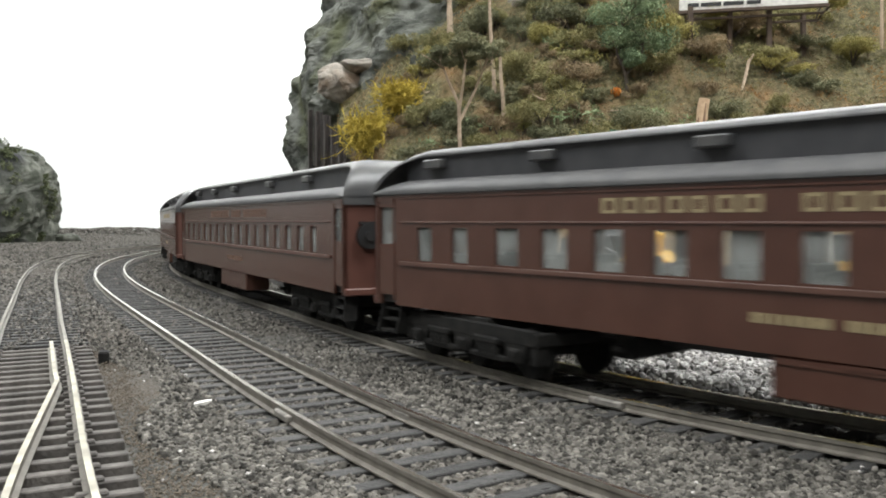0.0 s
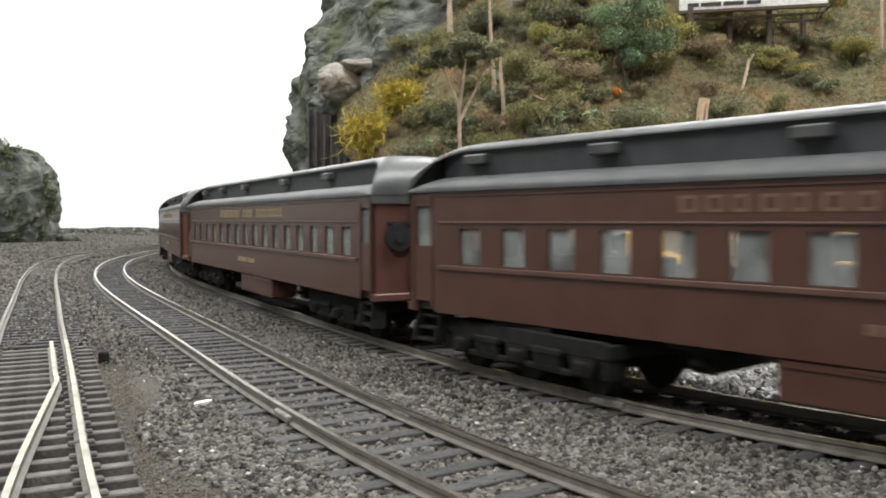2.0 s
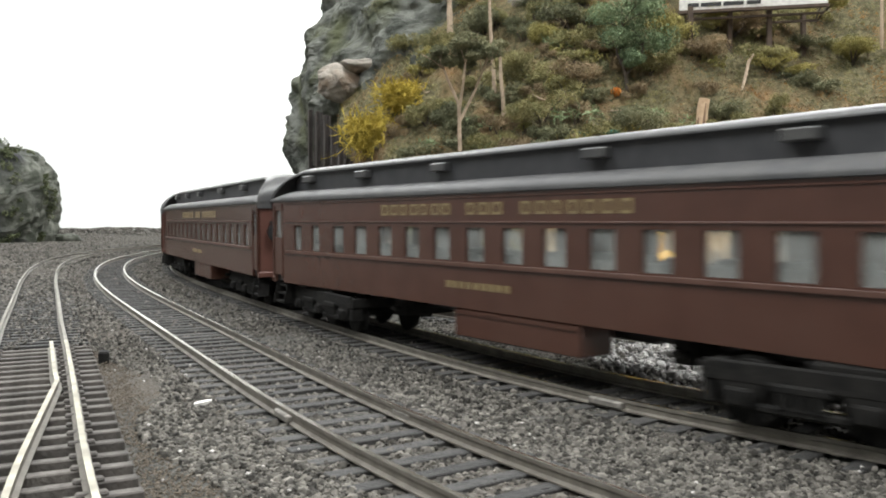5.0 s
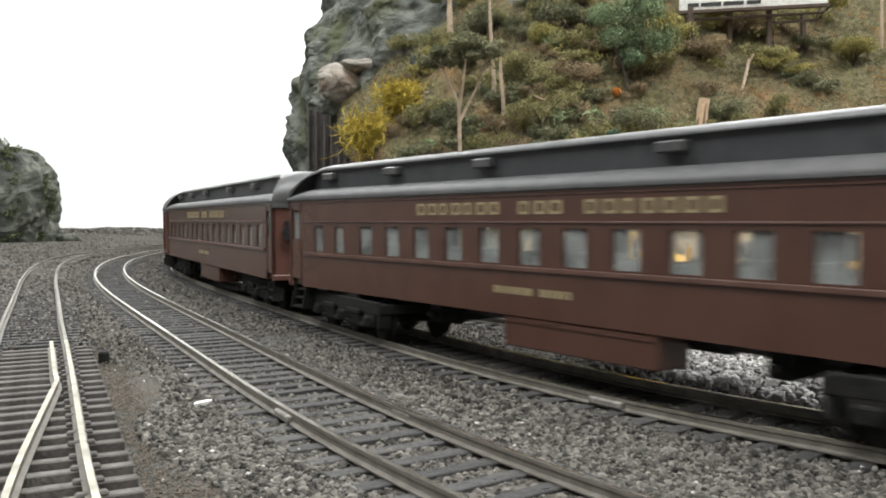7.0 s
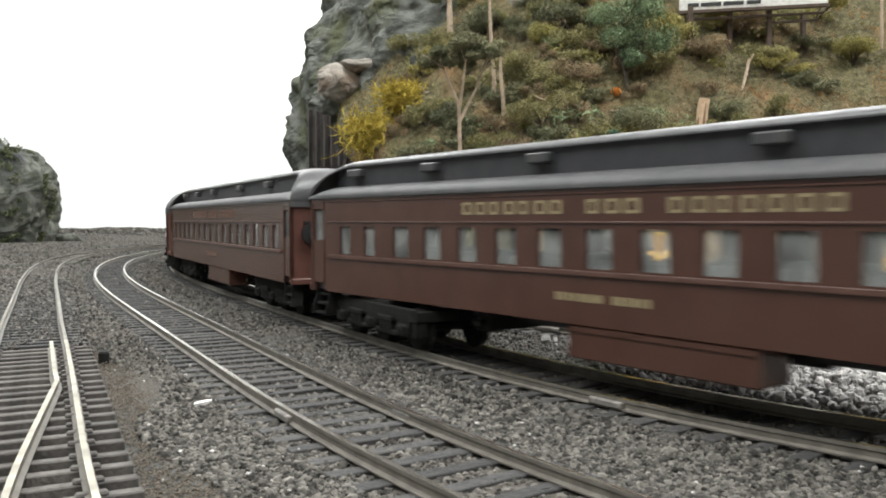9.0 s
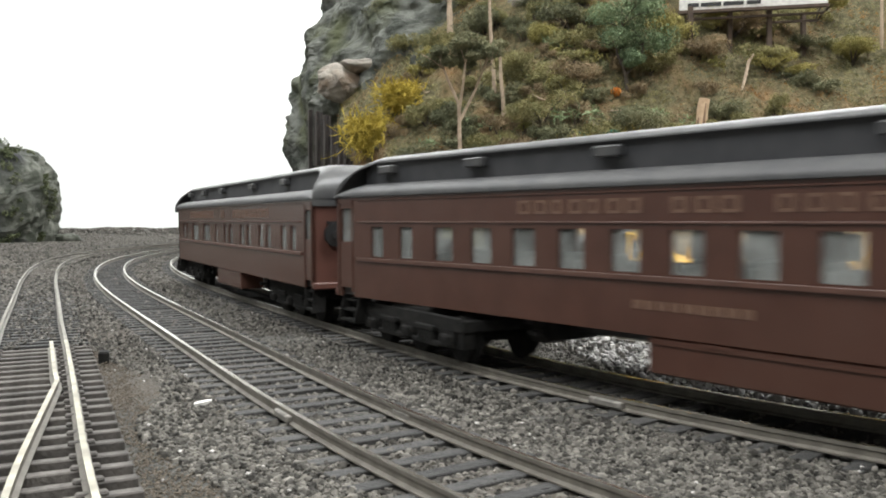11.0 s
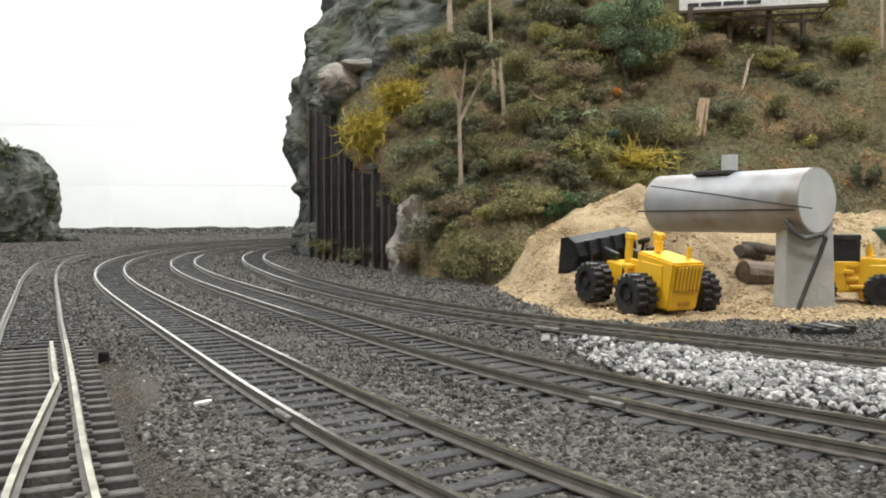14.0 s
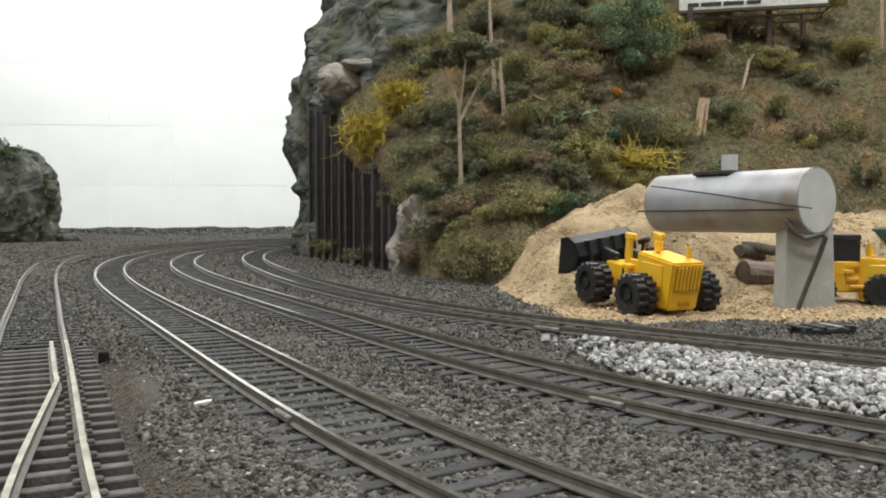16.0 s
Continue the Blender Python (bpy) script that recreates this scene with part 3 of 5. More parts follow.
def observation_car():
    car = thing("observation_car", "red-brown observation car with a black open rear platform", "passenger car", "cars of the train")
    for y in (-HW, HW):
        s = 1 if y > 0 else -1
        bm = bmesh.new()
        side_wall(bm, y, OBS_WINDOWS, -RE + 9, L2, s, [(112.0, 118.4)])
        part("side_wall", bm, M_CAR, car)
        for rn, z, hgt, dep in (("belt_rail", Z_BELT, 1.0, 0.6), ("letter_board_strip", Z_BAND, 0.45, 0.35), ("eave_moulding", Z_EAVE - 1.2, 0.4, 0.25)):
            bm = bmesh.new()
            box(bm, -RE + 9, L2 - 10.5, *sorted((y, y + s * dep)), z - hgt / 2, z + hgt / 2, 0.1)
            part(rn, bm, M_TRIM if rn in ("belt_rail", "letter_board_strip") else M_CAR, car)
        for a, b, c, d in [(a, b, W_LO, W_HI) for a, b in OBS_WINDOWS] + [(112.0, 118.4, D_LO, D_HI)]:
            bm = bmesh.new()
            box(bm, a - 0.1, b + 0.1, *sorted((y - s * 0.55, y - s * 0.85)), c - 0.1, d + 0.1)
            part("pane", bm, M_PANE, car)
        corner_door(car, 1, s)
    car_roof(car, RE + 1.0, L2 + 0.6)
    vestibule(car, 1)
    bm = bmesh.new()
    box(bm, -RE + 9, -RE + 10, -16.8, 16.8, Z_BOT, 39)
    part("end_wall", bm, M_CAR_END, car)
    bm = bmesh.new()
    box(bm, -RE - 1, -RE + 9.2, -16.5, 16.5, 12.4, 13.8, 0.2)
    part("platform", bm, M_BLACK, car)
    posts = [(-RE - 0.55, y, 24) for y in np.linspace(-13.5, 13.5, 13)]
    posts += [(x, y, 24) for y in (-16, 16) for x in (-RE + 2.0, -RE + 4.8, -RE + 7.6)]
    posts += [(-RE - 0.55, y, 39) for y in (-16, 16)]
    for px_, py_, pz_ in posts:
        bm = bmesh.new()
        box(bm, px_ - 0.28, px_ + 0.28, py_ - 0.28, py_ + 0.28, 13.6, pz_)
        part("railing_post", bm, M_BLACK, car)
    for q in ((-RE - 0.9, -RE - 0.2, -16.2, 16.2), (-RE - 0.8, -RE + 9, -16.3, -15.7), (-RE - 0.8, -RE + 9, 15.7, 16.3)):
        bm = bmesh.new()
        box(bm, *q, 23.7, 24.5)
        part("hand_rail", bm, M_CAR_END, car)
    bm = bmesh.new()
    box(bm, -RE - 0.4, -RE - 0.1, -15, 15, 14.5, 22.5)
    part("gate_mesh", bm, M_BLACK, car)
    for y in (-1, 1):
        step_flight(car, -RE + 4.6, -1, y)
    lettering(car, -75, 72.5, (7, 1, 7), 33.4, 36.4, M_GOLD_FAINT, "letter_bar", space=1.75)
    return car, car_base(car, RE)


PITCH, SPEED = 259.0, 139.1
S_REF, GUIDE = 144.4, 117.0
LAG_T, LAG = (0.0, 2.0, 3.5, 4.2, 6.5, 7.5, 9.2, 11.5, 12.3, 16.0), (-2.0, -1.2, 0.6, 0.4, 2.4, 1.1, 0.7, -1.4, 0.2, 0.0)


def car_centre(k, t):
    """Distance of a car's centre along the main line; the train surges by a hair."""
    return LINES[3].zero + S_REF + k * PITCH - SPEED * (t - 8.4) + float(np.interp(t, LAG_T, LAG))


def car_pose(k, t):
    """The car body's pose, and each truck's sideways play and turn under it."""
    ln = LINES[3]
    s = car_centre(k, t)
    a, b = ln.at(s - GUIDE), ln.at(s + GUIDE)
    m, d = (a + b) / 2, (a - b) / np.hypot(*(a - b))
    h = math.degrees(math.atan2(d[1], d[0]))
    under = []
    for q in (s - TRUCK, s + TRUCK):
        w, p = -ln.way(q), ln.at(q) - m
        e = math.degrees(math.atan2(w[1], w[0])) - h
        under.append((d[0] * p[1] - d[1] * p[0], (e + 180) % 360 - 180))
    return pose(m[0] * MM, m[1] * MM, RAIL * MM, 0, 0, h), under


TRAIN = []


def train():
    for k in range(-5, 2):
        gold = M_GOLD_FAINT if k in (-4, 1) else M_GOLD_DIM if k == -2 else M_GOLD
        lab = "red-brown passenger coach with black clerestory roof and gold lettering" if gold is not M_GOLD_FAINT else "red-brown passenger coach with faded lettering and black clerestory roof"
        TRAIN.append((k, *coach(lab, gold, k == -4)))
    TRAIN.append((2, *observation_car()))


def motions():
    """Keys the train along the main line."""
    times = [0.25 * i for i in range(65)]
    for k, car, trucks in TRAIN:
        rows, bogies = [], ([], [])
        for t in times:
            p, under = car_pose(k, t)
            rows.append((t, p))
            for i, x in enumerate((TRUCK, -TRUCK)):
                bogies[i].append((t, pose(x * MM, under[i][0] * MM, 0, 0, 0, under[i][1])))
        walk(car, rows)
        for tr, r in zip(trucks, bogies):
            walk(tr, r)
    turn = math.degrees(SPEED / FPS / 5.2)
    for q, w in AXLES:
        walk(w, [(i / FPS, pose(q * MM, 0, 5.2 * MM) @ pose(0, 0, 0, 0, turn * i, 0)) for i in range(481)])


# ---- ties, turnout and joiners ----
def ties():
    me = tie_mesh()
    bm = bmesh.new()
    box(bm, -24, 15, -1.1, 1.1, -1.6, 1.5, 0.2)
    for q in (-8.7, 8.7):
        box(bm, q - 2.0, q + 2.0, -0.9, 0.9, 1.3, 2.0, 0.25)
    me_long = mesh_of("tie", bm, M_TIE_GREY)
    rnd = random.Random(4)
    for k, near in ((1, 46), (2, 62), (3, 62), (4, 48)):
        ln, parent = LINES[k], TRACKS[k]
        s0 = ln.zero - {1: 15, 2: 30, 3: 60, 4: 120}[k]
        joined = bmesh.new()
        for i in range(int((ln.s[-1] - s0 - 10) / 7.0)):
            s = s0 + i * 7.0
            c, w = ln.at(s), ln.way(s)
            h = math.degrees(math.atan2(w[1], w[0])) - 90
            jit = rnd.uniform(-2.5, 2.5)
            if i < near:
                ob = new("tie", me_long if k == 1 and i < 24 else me)
                ob.parent = parent
                ob.matrix_basis = pose(c[0] * MM, c[1] * MM, rnd.uniform(-0.25, 0.0) * MM, 0, 0, h + jit * 0.6)
            elif i < 190:
                box(joined, -15, 15, -1.45, 1.45, -1, 1.35, m=pose(c[0], c[1], 0, 0, 0, h))
        ob = part("tie_run", joined, M_TIE, parent, "far run of dark ties")
        tagged(ob, kind="stuff")


def turnout():
    t = TRACKS[1]
    rail_mesh("wing_rail", spline_xy([(-36, 62), (-53.5, 102.7), (-66, 136)], 6).tolist() + [(-77.6, 168), (-79.4, 173), (-85, 184), (-106.5, 229)], RAIL, t, top=M_SIDING_TOP)
    bm = bmesh.new()
    box(bm, -1.3, 1.3, -2.4, 2.4, -0.4, 2.8, 0.4)
    part("switch_stand", bm, M_TRUCK, t, "small dark switch machine", at=pose(-0.0872, 0.2165, 0, 0, 0, 20))
    for k, side, s, ln_ in ((2, -1, 72, 7), (2, 1, 62, 6), (3, -1, 62, 8), (4, -1, 93, 10)):
        ln = LINES[k]
        c, w = ln.at(ln.zero + s), ln.way(ln.zero + s)
        n = np.array([w[1], -w[0]]) * side
        q = c + n * 8.7
        bm = bmesh.new()
        box(bm, -0.9, 0.9, -ln_ / 2, ln_ / 2, 1.7, 3.0, 0.25)
        part("rail_joiner", bm, M_JOINER, TRACKS[k], "pale grey rail joiner", at=pose((q[0] + n[0] * 0.4) * MM, (q[1] + n[1] * 0.4) * MM, 0, 0, 0, math.degrees(math.atan2(w[1], w[0])) - 90))


M_JOINER = mat("pale_joiner_metal", (0.25, 0.235, 0.21), (0.15, 0.14, 0.125), 0.6, 0.3, scale=700)


# ---- scattered grains ----
def scatter(name, pos, size, material, label, category, seed, flat=0.75, parent=None, kind="stuff", chunky=False):
    """Many small angular stones as one mesh."""
    rg = np.random.default_rng(seed)
    n = len(pos)
    axis = np.array([(1, 0, 0), (-1, 0, 0), (0, 1, 0), (0, -1, 0), (0, 0, 1), (0, 0, -1)], float)
    if chunky:
        corner = np.array([(x, y, z) for x in (-1, 1) for y in (-1, 1) for z in (-1, 1)], float) * 0.64
        base = np.vstack([axis, corner])
        fc = []
        for i, ax in enumerate(axis):
            k = [6 + j for j in range(8) if corner[j] @ ax > 0]
            u = np.roll(ax, 1)
            w = np.cross(ax, u)
            k.sort(key=lambda j: math.atan2(base[j] @ w, base[j] @ u))
            fc += [(i, k[j], k[(j + 1) % 4]) for j in range(4)]
        fc = np.array(fc)
    else:
        base = axis
        fc = np.array([(0, 2, 4), (2, 1, 4), (1, 3, 4), (3, 0, 4), (2, 0, 5), (1, 2, 5), (3, 1, 5), (0, 3, 5)])
    kb = len(base)
    v = base[None] * rg.uniform(0.74, 1.12, (n, kb, 1)) * rg.uniform(0.75, 1.2, (n, 1, 3)) + rg.normal(0, 0.1, (n, kb, 3))
    a = rg.uniform(0, 2 * np.pi, n)
    b = rg.uniform(-0.8, 0.8, n)
    ca, sa, cb, sb = np.cos(a), np.sin(a), np.cos(b), np.sin(b)
    x, y, z = v[..., 0], v[..., 1], v[..., 2]
    y, z = y * cb[:, None] - z * sb[:, None], y * sb[:, None] + z * cb[:, None]
    x, y = x * ca[:, None] - y * sa[:, None], x * sa[:, None] + y * ca[:, None]
    v = np.stack([x, y, z * flat], -1) * (np.asarray(size) / 2)[:, None, None] + np.asarray(pos)[:, None, :]
    f = (fc[None] + kb * np.arange(n)[:, None, None]).reshape(-1, 3)
    ob = raw(name, v.reshape(-1, 3), f, material, parent)
    return tagged(ob, label, category, kind=kind)


def ballast():
    rg = np.random.default_rng(5)
    n = 160000
    d = 85 * (1250 / 85) ** (rg.uniform(0, 1, n) ** 1.15)
    x = rg.uniform(-0.56, 0.56, n) * d
    gap = track_gap(x, d)
    near1 = track_gap(x, d, (1,))
    keep = (gap > 11.5) | (rg.uniform(0, 1, n) < 0.45)
    keep &= (track_gap(x, d, (3,)) > 15.2) | (rg.uniform(0, 1, n) < 0.4)
    keep &= ~((near1 < 22 + 4 * np.sin(d / 13)) & (d < 235))
    rail = np.abs(gap - 8.7) < 1.2
    keep &= ~rail & ~((np.abs(near1 - 8.7) < 1.2) & (d < 700))
    keep &= (hill_z(x, d) < 1) & ~((x > 20) & (mound_z(x, d) > 0) & (d > 295))
    x, d, gap = x[keep], d[keep], gap[keep]
    size = (rg.gamma(5, 0.11, len(x)) + 0.33) * np.clip(0.68 + d / 400, 0.7, 2.6)
    z = bed_z(x, d) + rg.uniform(-0.15, 0.35, len(x)) - 0.1 * (gap < 15)
    fore = d < 190
    scatter("ballast_stones", np.c_[x, d, z][fore], size[fore], M_GRAIN, "small dark grey ballast stones between the rails", "gravel", 6, flat=0.95, chunky=True)
    scatter("ballast_grains", np.c_[x, d, z][~fore], size[~fore], M_GRAIN, "loose dark grey ballast grains between the tracks", "gravel", 6, flat=0.95)
    n = 170
    d = 95 * (500 / 95) ** rg.uniform(0, 1, n)
    x = rg.uniform(-0.45, 0.5, n) * d
    keep = (track_gap(x, d, (1, 2, 3, 4)) > 11) & (hill_z(x, d) < 0)
    x, d = x[keep], d[keep]
    scatter("pale_chips", np.c_[x, d, np.full(len(x), 0.9) + bed_z(x, d)], rg.uniform(0.45, 1.0, len(x)), M_PALE, "scattered pale stone chips on the ballast", "gravel", 7)
    n = 40000
    y, x = rg.uniform(1200, 1990, n), None
    x = y * rg.uniform(-0.56, -0.1, n)
    on = np.abs(y - 1940 - 0.03 * x) < 55
    keep = (on | (rg.uniform(0, 1, n) < 0.5)) & (track_gap(x, y, (1, 2, 3, 4)) > 14)
    x, y, on = x[keep], y[keep], on[keep]
    z = np.exp(-((y - 1940 - 0.03 * x) / 36) ** 2) * (16 + 1.2 * np.sin(x / 31) + 0.8 * np.sin(x / 12.3 + 1))
    scatter("edge_scree", np.c_[x, y, z], np.where(on, rg.uniform(4, 9, len(x)), rg.uniform(2, 4.5, len(x))), M_GRAIN, "rough dark scree along the far layout edge", "gravel", 15)
    # grains that bury the far ties of the siding
    ln = LINES[1]
    k = 15000
    q = ln.zero + rg.uniform(0, 1, k) ** 1.5 * (ln.s[-1] - ln.zero)
    o = rg.uniform(-15, 15, k)
    c = np.array([ln.at(a) for a in q])
    w = np.array([ln.way(a) for a in q])
    p = c + np.c_[w[:, 1], -w[:, 0]] * o[:, None]
    keep = (p[:, 1] > 238 + 10 * np.sin(o / 3)) & (np.abs(np.abs(o) - 8.7) > 1.6)
    p = p[keep]
    scatter("siding_ballast", np.c_[p, rg.uniform(1.0, 1.6, len(p))], rg.uniform(0.9, 2.0, len(p)) * np.clip(p[:, 1] / 330, 0.8, 2.2), M_GRAIN, "dark grey ballast burying the siding ties", "gravel", 16)
    # brown dirt shoulder beside the siding
    n = 34000
    d = 88 * (240 / 88) ** rg.uniform(0, 1, n)
    ln = LINES[1]
    x0 = np.interp(d, ln.p[:, 1][np.argsort(ln.p[:, 1])], ln.p[:, 0][np.argsort(ln.p[:, 1])])
    x = x0 + rg.uniform(-26, 36, n)
    keep = (np.abs(np.abs(x - x0) - 8.7) > 1.6) & ((x - x0 > 17) | (rg.uniform(0, 1, n) < 0.12))
    x, d = x[keep], d[keep]
    scatter("brown_dirt_grains", np.c_[x, d, np.where(x - np.interp(d, [88, 240], [-46, -117]) > 17, 0.0, -0.9) + rg.uniform(-0.3, 0.2, len(x))], rg.uniform(0.25, 0.6, len(x)), M_DIRT_GRAIN, "fine brown dirt beside the siding ties", "dirt", 8)
    bm = bmesh.new()
    for v in cyl(bm, (0, 0, 0.6), (0, 0, 1.3), 1.0, n=9) or bm.verts:
        v.co.x *= 1.75 + 0.25 * math.sin(v.co.y * 9)
        v.co.z += 0.12 * v.co.x
    ob = part("paper_scrap", bm, M_CHIP, at=pose(-0.0465, 0.1625, 0, 0, 0, 20))
    tagged(ob, "small white chip lying on the ballast", "debris")


def white_gravel():
    rg = np.random.default_rng(9)
    n = 11000
    t, w = rg.uniform(0, 1, n), rg.uniform(0, 1, n)
    ln3, ln4 = LINES[3], LINES[4]
    fine = np.array([ln4.at(q) for q in np.arange(ln4.zero - 260, ln4.zero + 320, 2.0)])
    pos, size = [], []
    for a, b in zip(t, w):
        q = ln3.at(ln3.zero - 130 + a * 260)
        j = fine[np.hypot(fine[:, 0] - q[0], fine[:, 1] - q[1]).argmin()]
        u = 0.22 + 0.66 * b
        p = q + (j - q) * u
        lump = noise.fractal(Vector((p[0] / 14, p[1] / 14, 4)), 1.0, 2.0, 3)
        edge = min(b / 0.3, (1 - b) / 0.16, (1 - a) / 0.3, 1.0) + 0.35 * lump
        if a > 0.78 and b < (a - 0.78) * 2.6 or rg.uniform() > edge * 0.8:
            continue
        g = min(rg.gamma(3.0, 0.36) + 0.75, 3.6)
        pos.append((p[0], p[1], 1.3 + (2.0 * math.sin(math.pi * b) * rg.uniform(0.1, 1) + lump) * (1.1 - 0.6 * a)))
        size.append(g * (1.0 - 0.25 * a))
    scatter("white_gravel", pos, size, M_WHITE_STONE, "heap of coarse pale grey stones between two tracks", "gravel", 10, flat=0.95, chunky=True)


M_PALE = mat("pale_chip_stone", (0.50, 0.48, 0.45), (0.34, 0.32, 0.3), 0.8, scale=500)
M_CHIP = mat("white_chip", (0.72, 0.70, 0.66), (0.55, 0.53, 0.5), 0.8, scale=500)
M_DIRT_GRAIN = mat("dirt_grain", (0.085, 0.071, 0.055), (0.145, 0.122, 0.097), 0.95, scale=500, island=0.3, spec=0.2)
M_WHITE_STONE = mat("pale_stone", (0.20, 0.193, 0.183), (0.40, 0.387, 0.37), 0.85, scale=500, island=0.6, bump=0.4, bscale=1500)
M_CLIFF = mat("grey_green_cliff", (0.040, 0.044, 0.036), (0.152, 0.156, 0.138), 0.85, scale=60, bump=1.0, bscale=350, c3=(0.077, 0.084, 0.044), s3=26, spec=0.3)
M_PINK_ROCK = mat("pinkish_rock", (0.36, 0.325, 0.28), (0.21, 0.19, 0.165), 0.9, scale=90, bump=1.0, bscale=420, c3=(0.22, 0.165, 0.12), s3=60, spec=0.2)
M_MOSS_ROCK = mat("mossy_rock", (0.040, 0.045, 0.032), (0.185, 0.188, 0.160), 0.9, scale=60, bump=1.0, bscale=280, detail=9.0, lo=0.42, hi=0.66, c3=(0.018, 0.019, 0.022), s3=15)
M_PILE = mat("rusty_dark_steel", (0.026, 0.022, 0.020), (0.054, 0.042, 0.036), 0.7, scale=200, bump=0.3)
M_SAWDUST = mat("tan_sawdust", (0.37, 0.275, 0.16), (0.48, 0.37, 0.23), 0.95, scale=500, bump=1.0, bscale=1300, c3=(0.20, 0.145, 0.085), s3=34, spec=0.1)
M_SAWCHIP = mat("sawdust_flake", (0.38, 0.28, 0.16), (0.53, 0.40, 0.245), 0.95, scale=600, island=0.45, spec=0.1)


def lumpy(name, fn, nu, nv, material, label, category, amp, freq, kind="", closed=False, oct_=5, face_cut=None):
    """A rock from a surface function fn(u, v), pushed about by ridged noise."""
    v = []
    for j in range(nv + 1):
        for i in range(nu + 1):
            p = Vector(fn(i / nu, j / nv))
            q = p / freq
            a = noise.hetero_terrain(q, 0.9, 2.1, oct_, 0.6) - 0.8
            b = noise.noise_vector(q * 0.6)
            e = noise.noise_vector(p / (freq * 0.24)) * amp * 0.22
            g = abs(noise.noise(p / (freq * 0.5))) * amp * 0.45
            v.append(p + b * amp * 0.9 + e + Vector((-0.75, -0.55, 0.15)) * (a * amp + g))
    f = []
    for j in range(nv):
        for i in range(nu):
            k = j * (nu + 1) + i
            f.append((k, k + 1, k + nu + 2, k + nu + 1))
    ob = raw(name, [tuple(p) for p in v], f, material)
    return tagged(ob, label, category, kind=kind)


CLIFF = spline_xy([(40, 1075), (-70, 1000), (-128, 930), (-157, 872), (-150, 838), (-124, 800), (-80, 742), (-25, 700), (40, 680)], 14)


def cliff():
    def fn(u, v):
        k = u * (len(CLIFF) - 1)
        i = min(int(k), len(CLIFF) - 2)
        p = CLIFF[i] + (CLIFF[i + 1] - CLIFF[i]) * (k - i)
        d = CLIFF[min(i + 3, len(CLIFF) - 1)] - CLIFF[max(i - 2, 0)]
        n = np.array([-d[1], d[0]]) / np.hypot(*d)
        z = -6 + 400 * v
        lean = 10 + 0.36 * max(0, z - 172)
        if u > 0.55:
            lean += (u - 0.55) * 0.42 * max(0, z - 75)
        return (p[0] + n[0] * lean, p[1] + n[1] * lean, z)
    lumpy("cliff", fn, 230, 180, M_CLIFF, "tall grey-green plaster rock cliff at the curve", "cliff", 9, 34, "structure")

    def ball(cx, cy, cz, rx, ry, rz):
        def g(u, v):
            a, b = u * 2 * math.pi, (v - 0.5) * math.pi
            return (cx + rx * math.cos(a) * math.cos(b), cy + ry * math.sin(a) * math.cos(b), cz + rz * math.sin(b))
        return g
    lumpy("boulder", ball(-90, 762, 157, 19, 16, 18), 44, 30, M_PINK_ROCK, "pinkish tan boulder set in the cliff above steel piles", "rock", 4.5, 17)
    lumpy("boulder", ball(-64, 757, 171, 24, 12, 7), 36, 24, M_PINK_ROCK, "flat pinkish rock ledge above steel piles", "rock", 5, 14)
    lumpy("boulder", ball(-22, 570, 18, 13, 12, 30), 26, 22, M_PINK_ROCK, "pale pinkish rock beside the dark retaining wall", "rock", 5, 14)
    lumpy("boulder", ball(-9, 560, 40, 16, 12, 16), 26, 18, M_PINK_ROCK, "pale rough rock on the slope foot", "rock", 5, 12)
    lumpy("boulder", ball(66, 690, 205, 12, 10, 16), 22, 18, M_PINK_ROCK, "pinkish rock high on the hillside", "rock", 4, 10)
    prof = [(-6, 138), (19, 146), (75, 158), (110, 149), (138, 134), (152, 100), (172, 46), (184, 4)]

    def outcrop(u, v):
        k = v * (len(prof) - 1)
        i = min(int(k), len(prof) - 2)
        z = prof[i][0] + (prof[i + 1][0] - prof[i][0]) * (k - i)
        r = prof[i][1] + (prof[i + 1][1] - prof[i][1]) * (k - i)
        a = u * 2 * math.pi
        return (-802 + r * math.cos(a) * (1.0 + 0.05 * math.cos(3 * a)), 1400 + r * math.sin(a), z)
    rock = lumpy("mossy_rock", outcrop, 110, 64, M_MOSS_ROCK, "dark mossy rock outcrop at the layout edge", "rock", 10, 30)
    rg = np.random.default_rng(31)
    lobes = []
    for q in rg.permutation(len(rock.data.vertices)):
        p = rock.data.vertices[int(q)].co / MM
        if len(lobes) < 420 and p.y < 1400 and p.x > -900 and noise.noise(p / 45) > -0.05:
            lobes.append((tuple(p), (rg.uniform(5, 12), 4, rg.uniform(4, 9))))
    v, f = leaf_cloud(rg, lobes, 24000, 1.9)
    tagged(raw("moss", v, f, LEAF["moss"]), "dull green moss clumps over the rock outcrop", "moss", kind="stuff")
    lumpy("boulder", ball(-620, 1405, 4, 22, 14, 11), 20, 14, M_MOSS_ROCK, "small dark rock beside the outcrop", "rock", 5, 16)


